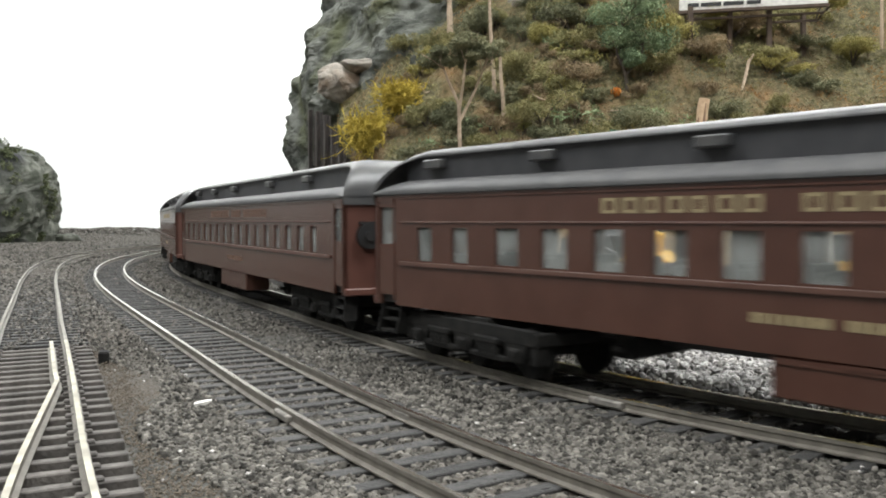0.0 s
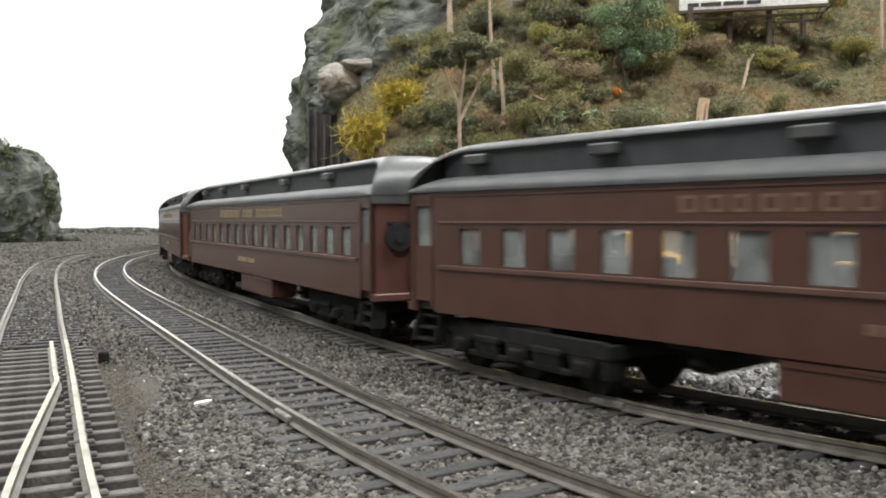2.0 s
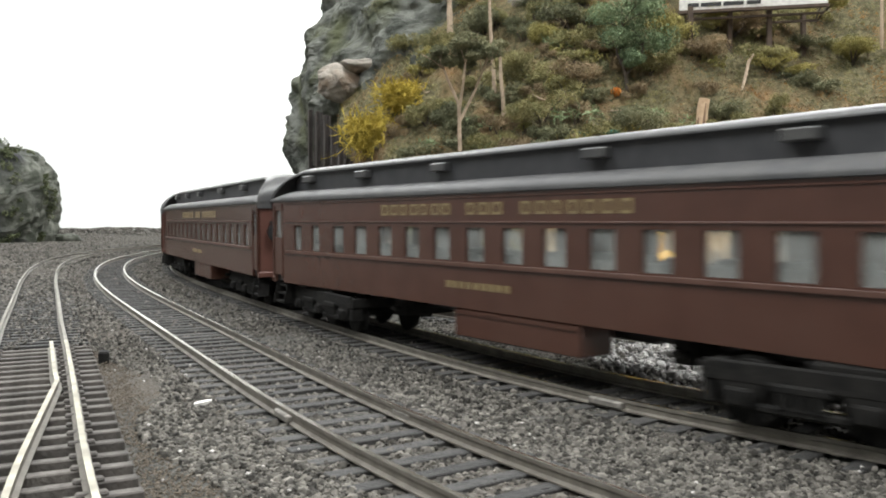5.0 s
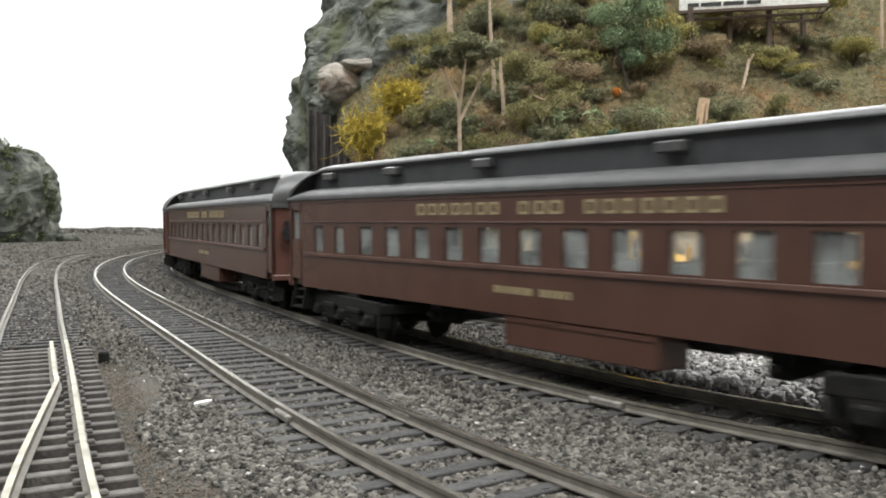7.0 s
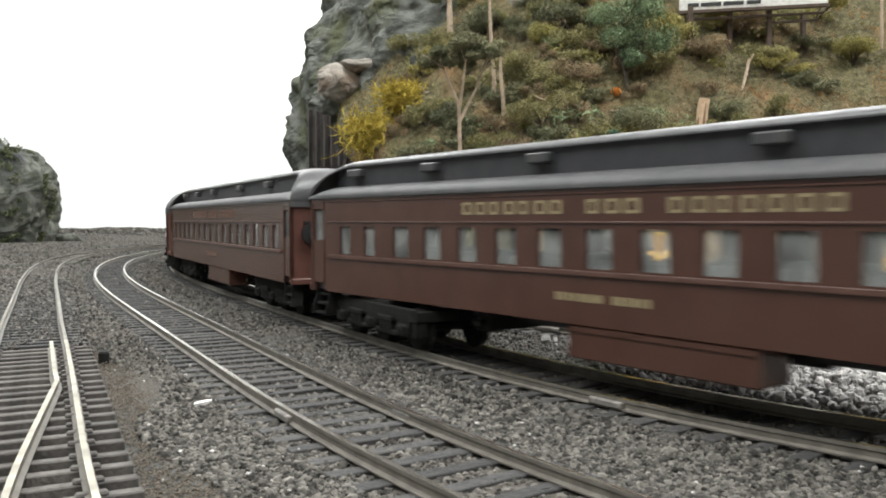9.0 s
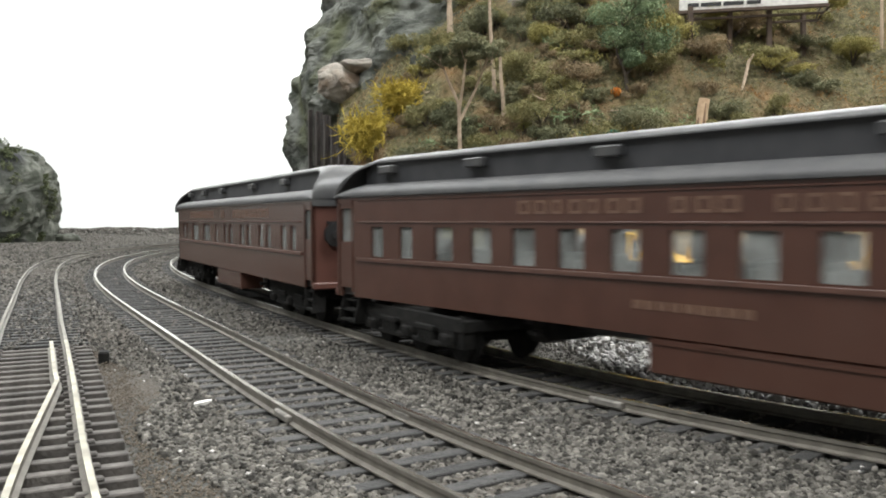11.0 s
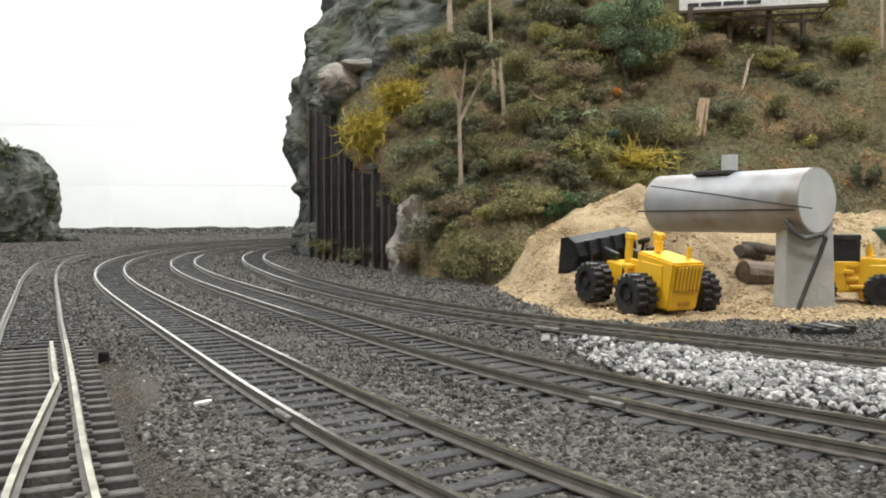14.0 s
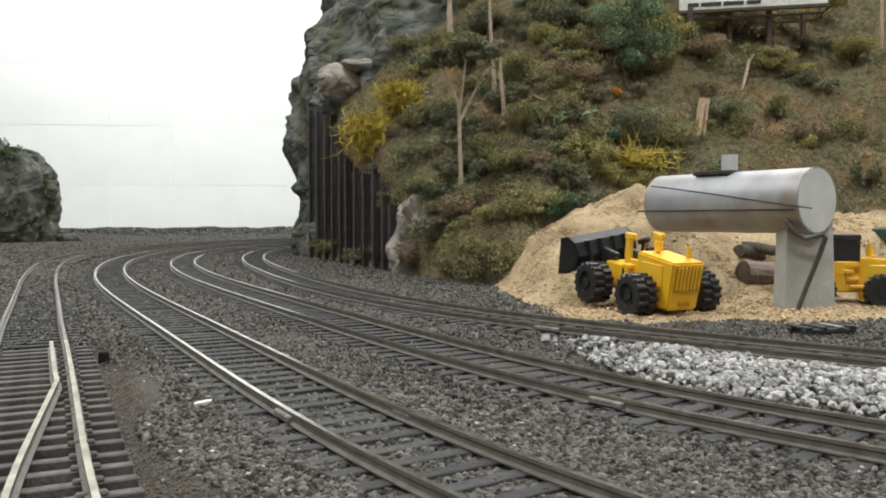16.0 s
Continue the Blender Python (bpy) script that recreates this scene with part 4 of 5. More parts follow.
def retaining_wall():
    t = thing("retaining_wall", "dark steel pile retaining wall against the cliff foot", "retaining wall")
    tops = [(-119, 788, 137), (-108, 761, 132), (-98, 739, 126), (-89, 717, 111), (-80, 695, 94), (-73, 679, 84), (-64, 657, 73), (-55, 635, 70), (-46, 614, 73), (-38, 595, 59), (-32, 580, 46)]
    h = math.degrees(math.atan2(-216, 91))
    for x, y, z in tops:
        bm = bmesh.new()
        for a in (-1.5, 1.5):
            box(bm, -2.1, 2.1, a - 0.35, a + 0.35, -2, z, 0.1)
        box(bm, -0.4, 0.4, -1.5, 1.5, -2, z)
        part("steel_pile", bm, M_PILE, t, at=pose((x - 3.2) * MM, (y - 1.4) * MM, 0, 0, 0, h + 90 + 90))
    for (x0, y0, z0), (x1, y1, z1) in zip(tops, tops[1:]):
        n = max(2, int(min(z0, z1) / 9))
        L = math.hypot(x1 - x0, y1 - y0)
        for i in range(n):
            bm = bmesh.new()
            a = i * min(z0, z1) / n
            box(bm, -L / 2, L / 2, -0.8, 0.8, a - (2 if i == 0 else 0), a + min(z0, z1) / n - 0.5, 0.15)
            part("lagging_board", bm, M_PILE, t, at=pose((x0 + x1) / 2 * MM + 0.0006, (y0 + y1) / 2 * MM, 0, 0, 0, h))
    bm = bmesh.new()
    box(bm, -13, 13, -1.6, 1.6, -2, 2, 0.3)
    part("wale_beam", bm, M_PILE, t, at=pose(-0.0525, 0.622, 0.0735, 0, 0, h))


# ---- plants ----
def leaf_material(name, ramp, rough=0.8):
    m = bpy.data.materials.new(name)
    m.use_nodes = True
    nt = m.node_tree
    b = nt.nodes["Principled BSDF"]
    b.inputs["Roughness"].default_value = rough
    b.inputs["Specular IOR Level"].default_value = 0.2
    g = nt.nodes.new("ShaderNodeNewGeometry")
    r = nt.nodes.new("ShaderNodeValToRGB")
    e = r.color_ramp.elements
    while len(e) < len(ramp):
        e.new(0.5)
    for i, c in enumerate(ramp):
        e[i].position = i / (len(ramp) - 1)
        e[i].color = (*c, 1)
    tc = nt.nodes.new("ShaderNodeTexCoord")
    n = nt.nodes.new("ShaderNodeTexNoise")
    n.inputs["Scale"].default_value = 55
    n.inputs["Detail"].default_value = 4
    nt.links.new(tc.outputs["Object"], n.inputs["Vector"])
    mr = nt.nodes.new("ShaderNodeMapRange")
    mr.inputs["From Min"].default_value, mr.inputs["From Max"].default_value = 0.3, 0.7
    nt.links.new(n.outputs["Fac"], mr.inputs["Value"])
    ad = nt.nodes.new("ShaderNodeMath")
    ad.operation = "MULTIPLY_ADD"
    ad.inputs[1].default_value = 0.3
    nt.links.new(g.outputs["Random Per Island"], ad.inputs[0])
    h = nt.nodes.new("ShaderNodeMath")
    h.operation = "MULTIPLY"
    h.inputs[1].default_value = 0.75
    nt.links.new(mr.outputs["Result"], h.inputs[0])
    nt.links.new(h.outputs[0], ad.inputs[2])
    nt.links.new(ad.outputs[0], r.inputs["Fac"])
    nt.links.new(r.outputs["Color"], b.inputs["Base Color"])
    return m


LEAF = {
    "olive": leaf_material("olive_foam", [(0.091, 0.088, 0.041), (0.201, 0.187, 0.083), (0.342, 0.305, 0.134)]),
    "yolive": leaf_material("yellow_olive_foam", [(0.128, 0.115, 0.042), (0.268, 0.238, 0.078), (0.42, 0.36, 0.13)]),
    "dark": leaf_material("dark_green_foam", [(0.061, 0.068, 0.041), (0.134, 0.137, 0.078), (0.220, 0.207, 0.116)]),
    "brown": leaf_material("brown_foam", [(0.104, 0.078, 0.048), (0.213, 0.161, 0.095), (0.354, 0.262, 0.152)]),
    "dgreen": leaf_material("deep_green_foam", [(0.030, 0.062, 0.030), (0.065, 0.125, 0.055), (0.115, 0.18, 0.085)]),
    "teal": leaf_material("blue_green_foam", [(0.034, 0.082, 0.06), (0.056, 0.137, 0.096), (0.09, 0.176, 0.12)]),
    "moss": leaf_material("grey_green_moss", [(0.030, 0.038, 0.018), (0.080, 0.094, 0.046), (0.17, 0.18, 0.105)]),
    "gtree": leaf_material("bright_green_foam", [(0.088, 0.125, 0.068), (0.158, 0.218, 0.118), (0.265, 0.33, 0.19)]),
}
WORDS = {"olive": "olive green", "yolive": "yellowish olive", "dark": "dark green", "brown": "brown autumn", "dgreen": "deep green", "teal": "blue-green", "gtree": "bright green"}
M_LICHEN = {"y": leaf_material("yellow_lichen", [(0.22, 0.165, 0.025), (0.38, 0.29, 0.045), (0.50, 0.39, 0.085)]),
            "g": leaf_material("green_yellow_lichen", [(0.12, 0.115, 0.04), (0.22, 0.205, 0.07), (0.34, 0.30, 0.11)]),
            "p": leaf_material("pale_green_lichen", [(0.12, 0.17, 0.08), (0.22, 0.28, 0.15), (0.30, 0.35, 0.2)])}
M_TWIG = mat("pale_twig_bark", (0.44, 0.34, 0.245), (0.30, 0.225, 0.16), 0.8, scale=400, bump=0.4)
M_STUMP = mat("pale_cut_wood", (0.58, 0.42, 0.28), (0.42, 0.29, 0.18), 0.8, scale=250, bump=0.4)
M_BARKSTRIP = mat("brown_flaking_bark", (0.26, 0.16, 0.10), (0.16, 0.10, 0.065), 0.9, scale=300, bump=0.5)
M_BARK = mat("dark_bark", (0.05, 0.04, 0.03), (0.09, 0.07, 0.055), 0.9, scale=400, bump=0.6)


def leaf_cloud(rg, lobes, count, size):
    """Small bent leaves on and in a set of ellipsoid lobes (centre, radii)."""
    pick = rg.integers(0, len(lobes), count)
    c = np.array([q[0] for q in lobes], float)[pick]
    r = np.array([q[1] for q in lobes], float)[pick]
    d = rg.normal(size=(count, 3))
    d /= np.linalg.norm(d, axis=1)[:, None]
    p = c + d * r * rg.uniform(0.35, 1.12, (count, 1)) ** 0.6
    a = rg.normal(size=(count, 3))
    a /= np.linalg.norm(a, axis=1)[:, None]
    b = np.cross(a, d + rg.normal(0, 0.5, (count, 3)))
    b /= np.linalg.norm(b, axis=1)[:, None] + 1e-9
    s = (size * rg.uniform(0.5, 1.5, count))[:, None]
    n = np.cross(a, b)
    v = np.stack([p - a * s, p + b * s * 0.6 + n * s * 0.25, p + a * s, p - b * s * 0.6 + n * s * 0.25], 1).reshape(-1, 3)
    f = np.arange(count * 4).reshape(-1, 4)
    f = np.vstack([f[:, [0, 1, 2]], f[:, [0, 2, 3]]])
    return v, f


def bush(kind, x, y, rx, rz, seed):
    rg = np.random.default_rng(seed)
    z = float(hill_z(x, y))
    z = max(z, 0.0)
    t = thing("bush", f"{WORDS[kind]} foam bush growing on the hillside", "bush", "bushes on the hillside", at=pose(x * MM, y * MM, (z - 1) * MM))
    lobes = []
    for _ in range(9):
        lobes.append(((rg.uniform(-0.7, 0.7) * rx, rg.uniform(-0.6, 0.6) * rx, rz * rg.uniform(0.15, 0.85)), np.array((rx, rx, rz * 0.8)) * rg.uniform(0.28, 0.5)))
    n = int(min(7500, 500 + rx * rz * 11.0))
    v, f = leaf_cloud(rg, lobes, n, 0.68)
    v[:, 2] = np.maximum(v[:, 2], -4)
    raw("foliage", v, f, LEAF[kind], t)
    bm = bmesh.new()
    for _ in range(6):
        q = lobes[rg.integers(0, 9)][0]
        tube(bm, [(0, 0, -3), (q[0] * 0.4, q[1] * 0.4, q[2] * 0.5), q], [0.7, 0.5, 0.3], 5)
    part("woody_stem", bm, M_BARK, t)


def lichen(kind, x, y, rx, rz, seed, strands, z=None, lean=0.0):
    rg = np.random.default_rng(seed)
    z = float(hill_z(x, y)) if z is None else z
    word = {"y": "bright yellow", "g": "greenish yellow", "p": "pale green"}[kind]
    t = thing("lichen_bush", f"{word} tangled lichen bush on the hillside", "bush", "lichen bushes", at=pose(x * MM, y * MM, (z - 1) * MM))
    bm = bmesh.new()
    for _ in range(strands):
        d = rg.normal(size=3)
        d /= np.linalg.norm(d)
        d[2] = abs(d[2]) * 0.7 - 0.15 + lean
        p = np.array((rg.normal(0, 0.35) * rx, rg.normal(0, 0.3) * rx, rg.uniform(0.05, 0.6) * rz))
        pts = [p]
        for _ in range(4):
            d = d + rg.normal(0, 0.8, 3)
            d /= np.linalg.norm(d)
            p = p + d * np.array((rx, rx, rz)) * 0.1
            pts.append(p)
        r = rg.uniform(0.32, 0.52)
        tube(bm, pts, [r, r, r * 0.9, r * 0.8, r * 0.5], 4)
        d2 = d + rg.normal(0, 0.9, 3)
        tube(bm, [pts[2], pts[2] + d2 * rx * 0.13, pts[2] + d2 * rx * 0.2 + rg.normal(0, 1, 3)], [r * 0.8, r * 0.6, r * 0.4], 4)
    part("lichen_tangle", bm, M_LICHEN[kind], t)
    bm = bmesh.new()
    tube(bm, [(0, 0, -4), (0.5, 0, rz * 0.2), (0, 1, rz * 0.45)], [1.2, 1.0, 0.6], 5)
    part("stem", bm, M_BARK, t)


def tree(kind, x, y, height, crown, seed, label="", bark=None):
    """A wire-like trunk with forking limbs and a flat crown; crown: list of (dx, dy, dz, rx, rz)."""
    rg = np.random.default_rng(seed)
    z = float(hill_z(x, y))
    t = thing("tree", label, "tree", "trees on the hillside", at=pose(x * MM, y * MM, (z - 2) * MM))
    bm = bmesh.new()
    h = height
    tube(bm, [(0, 0, -4), (-0.6, 0, h * 0.3), (-1.2, 0.3, h * 0.65), (-1.5, 0, h)], [1.7, 1.4, 1.3, 1.2], 7)
    part("trunk", bm, bark or M_TWIG, t)
    for i, (dx, dy, dz, rx, rz) in enumerate(crown[:3]):
        bm = bmesh.new()
        p0 = np.array((-1.5, 0, h * (0.97 - 0.09 * i)))
        p1 = np.array((dx, dy, h + dz))
        m = p0 + (p1 - p0) * (0.62, 0.62, 0.5) + rg.normal(0, 1.2, 3)
        tube(bm, [p0, m, p1], [1.05, 0.85, 0.45], 6)
        for _ in range(3):
            e = p1 + rg.normal(0, 1, 3) * np.array((rx, rx, rz)) * 0.6
            tube(bm, [m + (p1 - m) * 0.45, (m + p1 * 2 + e * 2) / 5 + rg.normal(0, 1, 3), e], [0.45, 0.35, 0.2], 4)
        part("limb", bm, bark or M_TWIG, t)
    lobes = []
    for dx, dy, dz, rx, rz in crown:
        for _ in range(4):
            lobes.append(((dx + rg.uniform(-0.6, 0.6) * rx, dy + rg.uniform(-0.6, 0.6) * rx, h + dz + rg.uniform(-0.4, 0.5) * rz), np.array((rx, rx, rz)) * rg.uniform(0.4, 0.65)))
    v, f = leaf_cloud(rg, lobes, int(2300 * len(crown)), 0.78)
    raw("crown", v, f, LEAF[kind], t)


def bare_trunk(x, y, z, height, r, lean=0.0, label="thin pale bare tree trunk on the hillside"):
    t = thing("dead_tree", label, "dead tree", "bare trees", at=pose(x * MM, y * MM, (z - 4) * MM))
    bm = bmesh.new()
    tube(bm, [(0, 0, 0), (lean * 0.3, 0, height * 0.35), (lean * 0.8, 0.6, height * 0.7), (lean, 0, height + 4)], [r * 1.15, r, r * 0.95, r * 0.8], 8)
    part("trunk", bm, M_TWIG, t)


def turf():
    """Loose turf over the slope."""
    rg = np.random.default_rng(21)
    n = 120000
    x = rg.uniform(-100, 470, n)
    y = rg.uniform(415, 900, n)
    z = hill_z(x, y)
    keep = (z > 2) & (z < 300) & (rg.uniform(0, 1, n) < np.clip(420 / y, 0, 1) ** 2 * 1.3) & (x / y < 0.56) & (x / y > -0.16)
    x, y, z = x[keep], y[keep], z[keep]
    nz = np.array([noise.fractal(Vector((a / 30, b / 30, 3)), 1.0, 2.0, 5) for a, b in zip(x, y)])
    z = z + nz * np.clip(z / 4, 0, 7)
    q = np.array([noise.fractal(Vector((a / 22, b / 22, 9)), 1.0, 2.0, 3) for a, b in zip(x, y)]) + rg.normal(0, 0.25, len(x))
    east = np.clip((x - 180) / 160, 0, 1)
    sets = (("turf_green", q > 0.18 + 0.12 * east, LEAF["olive"], "olive green turf clumps scattered over the slope"),
            ("turf_dark", (q <= 0.18 + 0.12 * east) & (q > -0.12), LEAF["dark"], "dark green turf clumps scattered over the slope"),
            ("turf_brown", (q <= -0.12) & (q > -0.75 + 0.3 * east), LEAF["brown"], "brown earth and leaf litter over the slope"),
            ("turf_orange", (q <= -0.75 + 0.3 * east), M_ORANGE, "orange and tan leaf litter on the slope"))
    for nm, sel, m, lab in sets:
        sub = sel & (rg.uniform(0, 1, len(x)) < 0.62)
        k = int(sub.sum())
        r = rg.gamma(3, 0.7, k) + 0.8
        c = np.c_[x[sub], y[sub], z[sub] + r * 0.25]
        pick = np.repeat(np.arange(k), 16)
        n2 = len(pick)
        d = rg.normal(size=(n2, 3))
        d /= np.linalg.norm(d, axis=1)[:, None]
        p = c[pick] + d * r[pick][:, None] * rg.uniform(0.5, 1.15, (n2, 1))
        a = rg.normal(size=(n2, 3))
        a /= np.linalg.norm(a, axis=1)[:, None]
        b = np.cross(a, d)
        w = rg.uniform(0.45, 1.15, (n2, 1))
        v = np.stack([p - a * w * 0.9, p + b * w * 0.7, p + a * w * 0.9], 1).reshape(-1, 3)
        tagged(raw(nm, v, np.arange(n2 * 3).reshape(-1, 3), m), lab, "ground cover", kind="stuff")


M_ORANGE = leaf_material("orange_litter", [(0.16, 0.09, 0.035), (0.33, 0.16, 0.045), (0.42, 0.24, 0.09)])

BUSHES = [
    ("dark", -22, 609, 26, 14),
    ("olive", -11, 565, 28, 13),
    ("dark", 61, 651, 15, 13),
    ("olive", 61, 603, 26, 18),
    ("yolive", 76, 627, 23, 19),
    ("dark", -47, 779, 31, 18),
    ("olive", 9, 740, 22, 15),
    ("brown", 95, 580, 23, 15),
    ("dark", 35, 675, 27, 18),
    ("dark", 118, 562, 26, 17),
    ("teal", 99, 546, 16, 9),
    ("olive", 32, 558, 20, 13),
    ("olive", 51, 525, 26, 14),
    ("olive", 65, 555, 24, 17),
    ("dark", 42, 596, 20, 16),
    ("yolive", 31, 490, 13, 8),
    ("dgreen", 66, 479, 14, 13),
    ("olive", 27, 463, 26, 19),
    ("olive", 5, 493, 16, 13),
    ("dark", -5, 530, 21, 18),
    ("olive", 50, 480, 19, 11),
    ("yolive", 311, 647, 19, 18),
    ("dark", 261, 623, 16, 12),
    ("dark", 275, 618, 12, 10),
    ("brown", 225, 659, 22, 18),
    ("yolive", 212, 658, 22, 18),
    ("olive", 270, 672, 22, 18),
    ("olive", 147, 606, 20, 16),
    ("dark", 95, 634, 25, 17),
    ("yolive", 166, 633, 21, 19),
    ("brown", 191, 631, 25, 13),
    ("olive", 232, 639, 26, 12),
    ("dark", 187, 580, 19, 12),
    ("olive", 145, 563, 23, 11),
    ("dark", 13, 554, 22, 15),
    ("olive", -34, 603, 16, 12),
    ("dark", -57, 642, 21, 11),
    ("olive", -94, 729, 24, 11),
    ("brown", -16, 546, 15, 13),
    ("yolive", 298, 686, 23, 23),
]


def plants():
    for i, (k, x, y, rx, rz) in enumerate(BUSHES):
        bush(k, x, y, rx, rz, 100 + i)
    rg = np.random.default_rng(77)
    made = 0
    while made < 115:
        y = rg.uniform(445, 740)
        x = y * rg.uniform(-0.06, 0.5)
        z = float(hill_z(x, y))
        east = x / y > 0.27
        if not 8 < z < 230 or (east and rg.uniform() < 0.8) or (x > 25 and y < 480 and mound_z(x, y) > z - 8):
            continue
        q = noise.noise(Vector((x / 45, y / 45, 2)))
        kind = "dark" if q < -0.12 else ("olive" if q < 0.16 else ("yolive" if rg.uniform() < 0.45 else "olive"))
        if rg.uniform() < 0.16:
            kind = "brown"
        bush(kind, x, y, rg.uniform(8, 19), rg.uniform(8, 16), 300 + made)
        made += 1
    lichen("y", -56, 662, 24, 38, 1, 780, z=90)
    lichen("y", -32, 668, 22, 30, 2, 560, z=122)
    lichen("g", 86, 524, 22, 19, 3, 260)
    lichen("y", 118, 540, 28, 15, 4, 260)
    lichen("g", 138, 545, 14, 8, 5, 40)
    lichen("p", 163, 574, 11, 16, 6, 22)
    lichen("g", 51, 524, 16, 12, 7, 60)
    lichen("g", 34, 552, 16, 14, 8, 60)
    lichen("p", 97, 560, 12, 10, 9, 30)
    made = 0
    while made < 16:
        y = rg.uniform(450, 660)
        x = y * rg.uniform(-0.03, 0.33)
        z = float(hill_z(x, y))
        if not 12 < z < 170 or (x > 25 and y < 480 and mound_z(x, y) > z - 8):
            continue
        lichen("g" if rg.uniform() < 0.7 else "p", x, y, rg.uniform(9, 17), rg.uniform(8, 14), 500 + made, 46, z=z + 3)
        made += 1
    tree("dark", 12, 537, 64, [(-14, 4, 29, 12, 8), (4, -2, 36, 15, 8), (18, 3, 32, 13, 8), (-3, 6, 27, 11, 6), (10, 0, 29, 11, 6)], 50, label="slender tree with a pale forked trunk and dark flat crown")
    bare_trunk(42, 576, 102, 48, 1.3, -3)
    bare_trunk(38, 614, 121, 78, 1.3, -4)
    bare_trunk(7, 698, 180, 40, 2.6, -1, "thick pale bare tree trunk on the hillside")
    bare_trunk(337, 655, 163, 60, 1.2, 0)
    tree("gtree", 128, 588, 16, [(-10, 0, 24, 19, 14), (12, 2, 25, 20, 15), (-4, 0, 44, 23, 15), (20, 2, 46, 19, 15), (5, -3, 9, 10, 8), (4, 0, 60, 22, 14)], 51, label="bright green bushy tree with a dark trunk", bark=M_BARK)
    # stump and leaning branch
    t = thing("tree_stump", "pale cut tree stump standing on the hillside", "tree stump", at=pose(0.172, 0.566, (float(hill_z(172, 566)) - 3) * MM))
    bm = bmesh.new()
    tube(bm, [(-1.6, 0, 0), (-0.8, 0.2, 5), (0.3, 0, 12), (0.9, 0.3, 21), (2.2, 0, 28.5)], [4.4, 3.9, 3.5, 3.7, 3.6], 14)
    part("trunk", bm, M_STUMP, t, smooth=True)
    for k in range(5):
        a = 0.4 + 1.1 * k
        bm = bmesh.new()
        tube(bm, [(3.5 * math.cos(a) - 1.2, 3.5 * math.sin(a), 1), (3.3 * math.cos(a) + 0.4, 3.3 * math.sin(a), 13), (3.3 * math.cos(a) + 1.6, 3.3 * math.sin(a), 22 + 3 * math.sin(3 * a))], [1.1, 0.9, 0.3], 6)
        part("bark_strip", bm, M_BARKSTRIP, t)
    t = thing("fallen_branch", "pale crooked branch leaning on the slope", "branch", at=pose(0.214, 0.610, (float(hill_z(214, 610)) - 1) * MM))
    bm = bmesh.new()
    tube(bm, [(0, 0, 0), (5, 6, 12), (10, 14, 24), (15, 18, 30)], [1.0, 1.2, 1.2, 0.8], 6)
    part("branch", bm, M_TWIG, t)
    t = thing("flower_clump", "small orange flower clump on the slope", "flowers", at=pose(0.118, 0.580, (float(hill_z(118, 580)) + 3) * MM))
    v, f = leaf_cloud(np.random.default_rng(3), [((0, 0, 2), (3.5, 2, 3))], 90, 1.3)
    raw("petals", v, f, leaf_material("orange_petal", [(0.5, 0.14, 0.02), (0.7, 0.28, 0.05), (0.75, 0.5, 0.2)]), t)


def litter():
    """Twigs and pale flecks lying about the slope."""
    rg = np.random.default_rng(91)
    n = 2600
    y = rg.uniform(440, 720, n)
    x = y * rg.uniform(-0.08, 0.53, n)
    z = hill_z(x, y)
    keep = (z > 6) & (z < 230) & ((x < 25) | (y > 485))
    x, y, z = x[keep], y[keep], z[keep]
    nz = np.array([noise.fractal(Vector((a / 30, b / 30, 3)), 1.0, 2.0, 5) for a, b in zip(x, y)])
    scatter("leaf_litter", np.c_[x, y, z + nz * np.clip(z / 4, 0, 7) + 1.6], rg.uniform(0.7, 2.1, len(x)), M_FLECK, "pale tan leaf flecks scattered over the slope", "leaf litter", 92, flat=0.5)
    made = 0
    while made < 26:
        y = rg.uniform(455, 680)
        x = y * rg.uniform(-0.04, 0.5)
        z = float(hill_z(x, y))
        if not 12 < z < 190 or (x > 25 and y < 490):
            continue
        t = thing("fallen_twig", "thin crooked tan twig lying on the slope", "twig", "twigs on the slope", at=pose(x * MM, y * MM, (z + 2.5) * MM))
        a, g = rg.uniform(0, 2 * math.pi), rg.uniform(8, 20)
        bm = bmesh.new()
        d = np.array((math.cos(a), 0.5 * math.sin(a), 0.35 * rg.uniform(-0.4, 1)))
        tube(bm, [tuple(-d * g * 0.5), tuple(-d * g * 0.1 + rg.normal(0, 1, 3)), tuple(d * g * 0.25 + rg.normal(0, 1, 3)), tuple(d * g * 0.5 + (0, 0, 2))], [0.6, 0.55, 0.45, 0.25], 5)
        part("twig", bm, M_TWIG, t)
        made += 1


M_FLECK = mat("tan_fleck", (0.36, 0.28, 0.16), (0.22, 0.17, 0.10), 0.9, scale=300, island=0.6, spec=0.1)


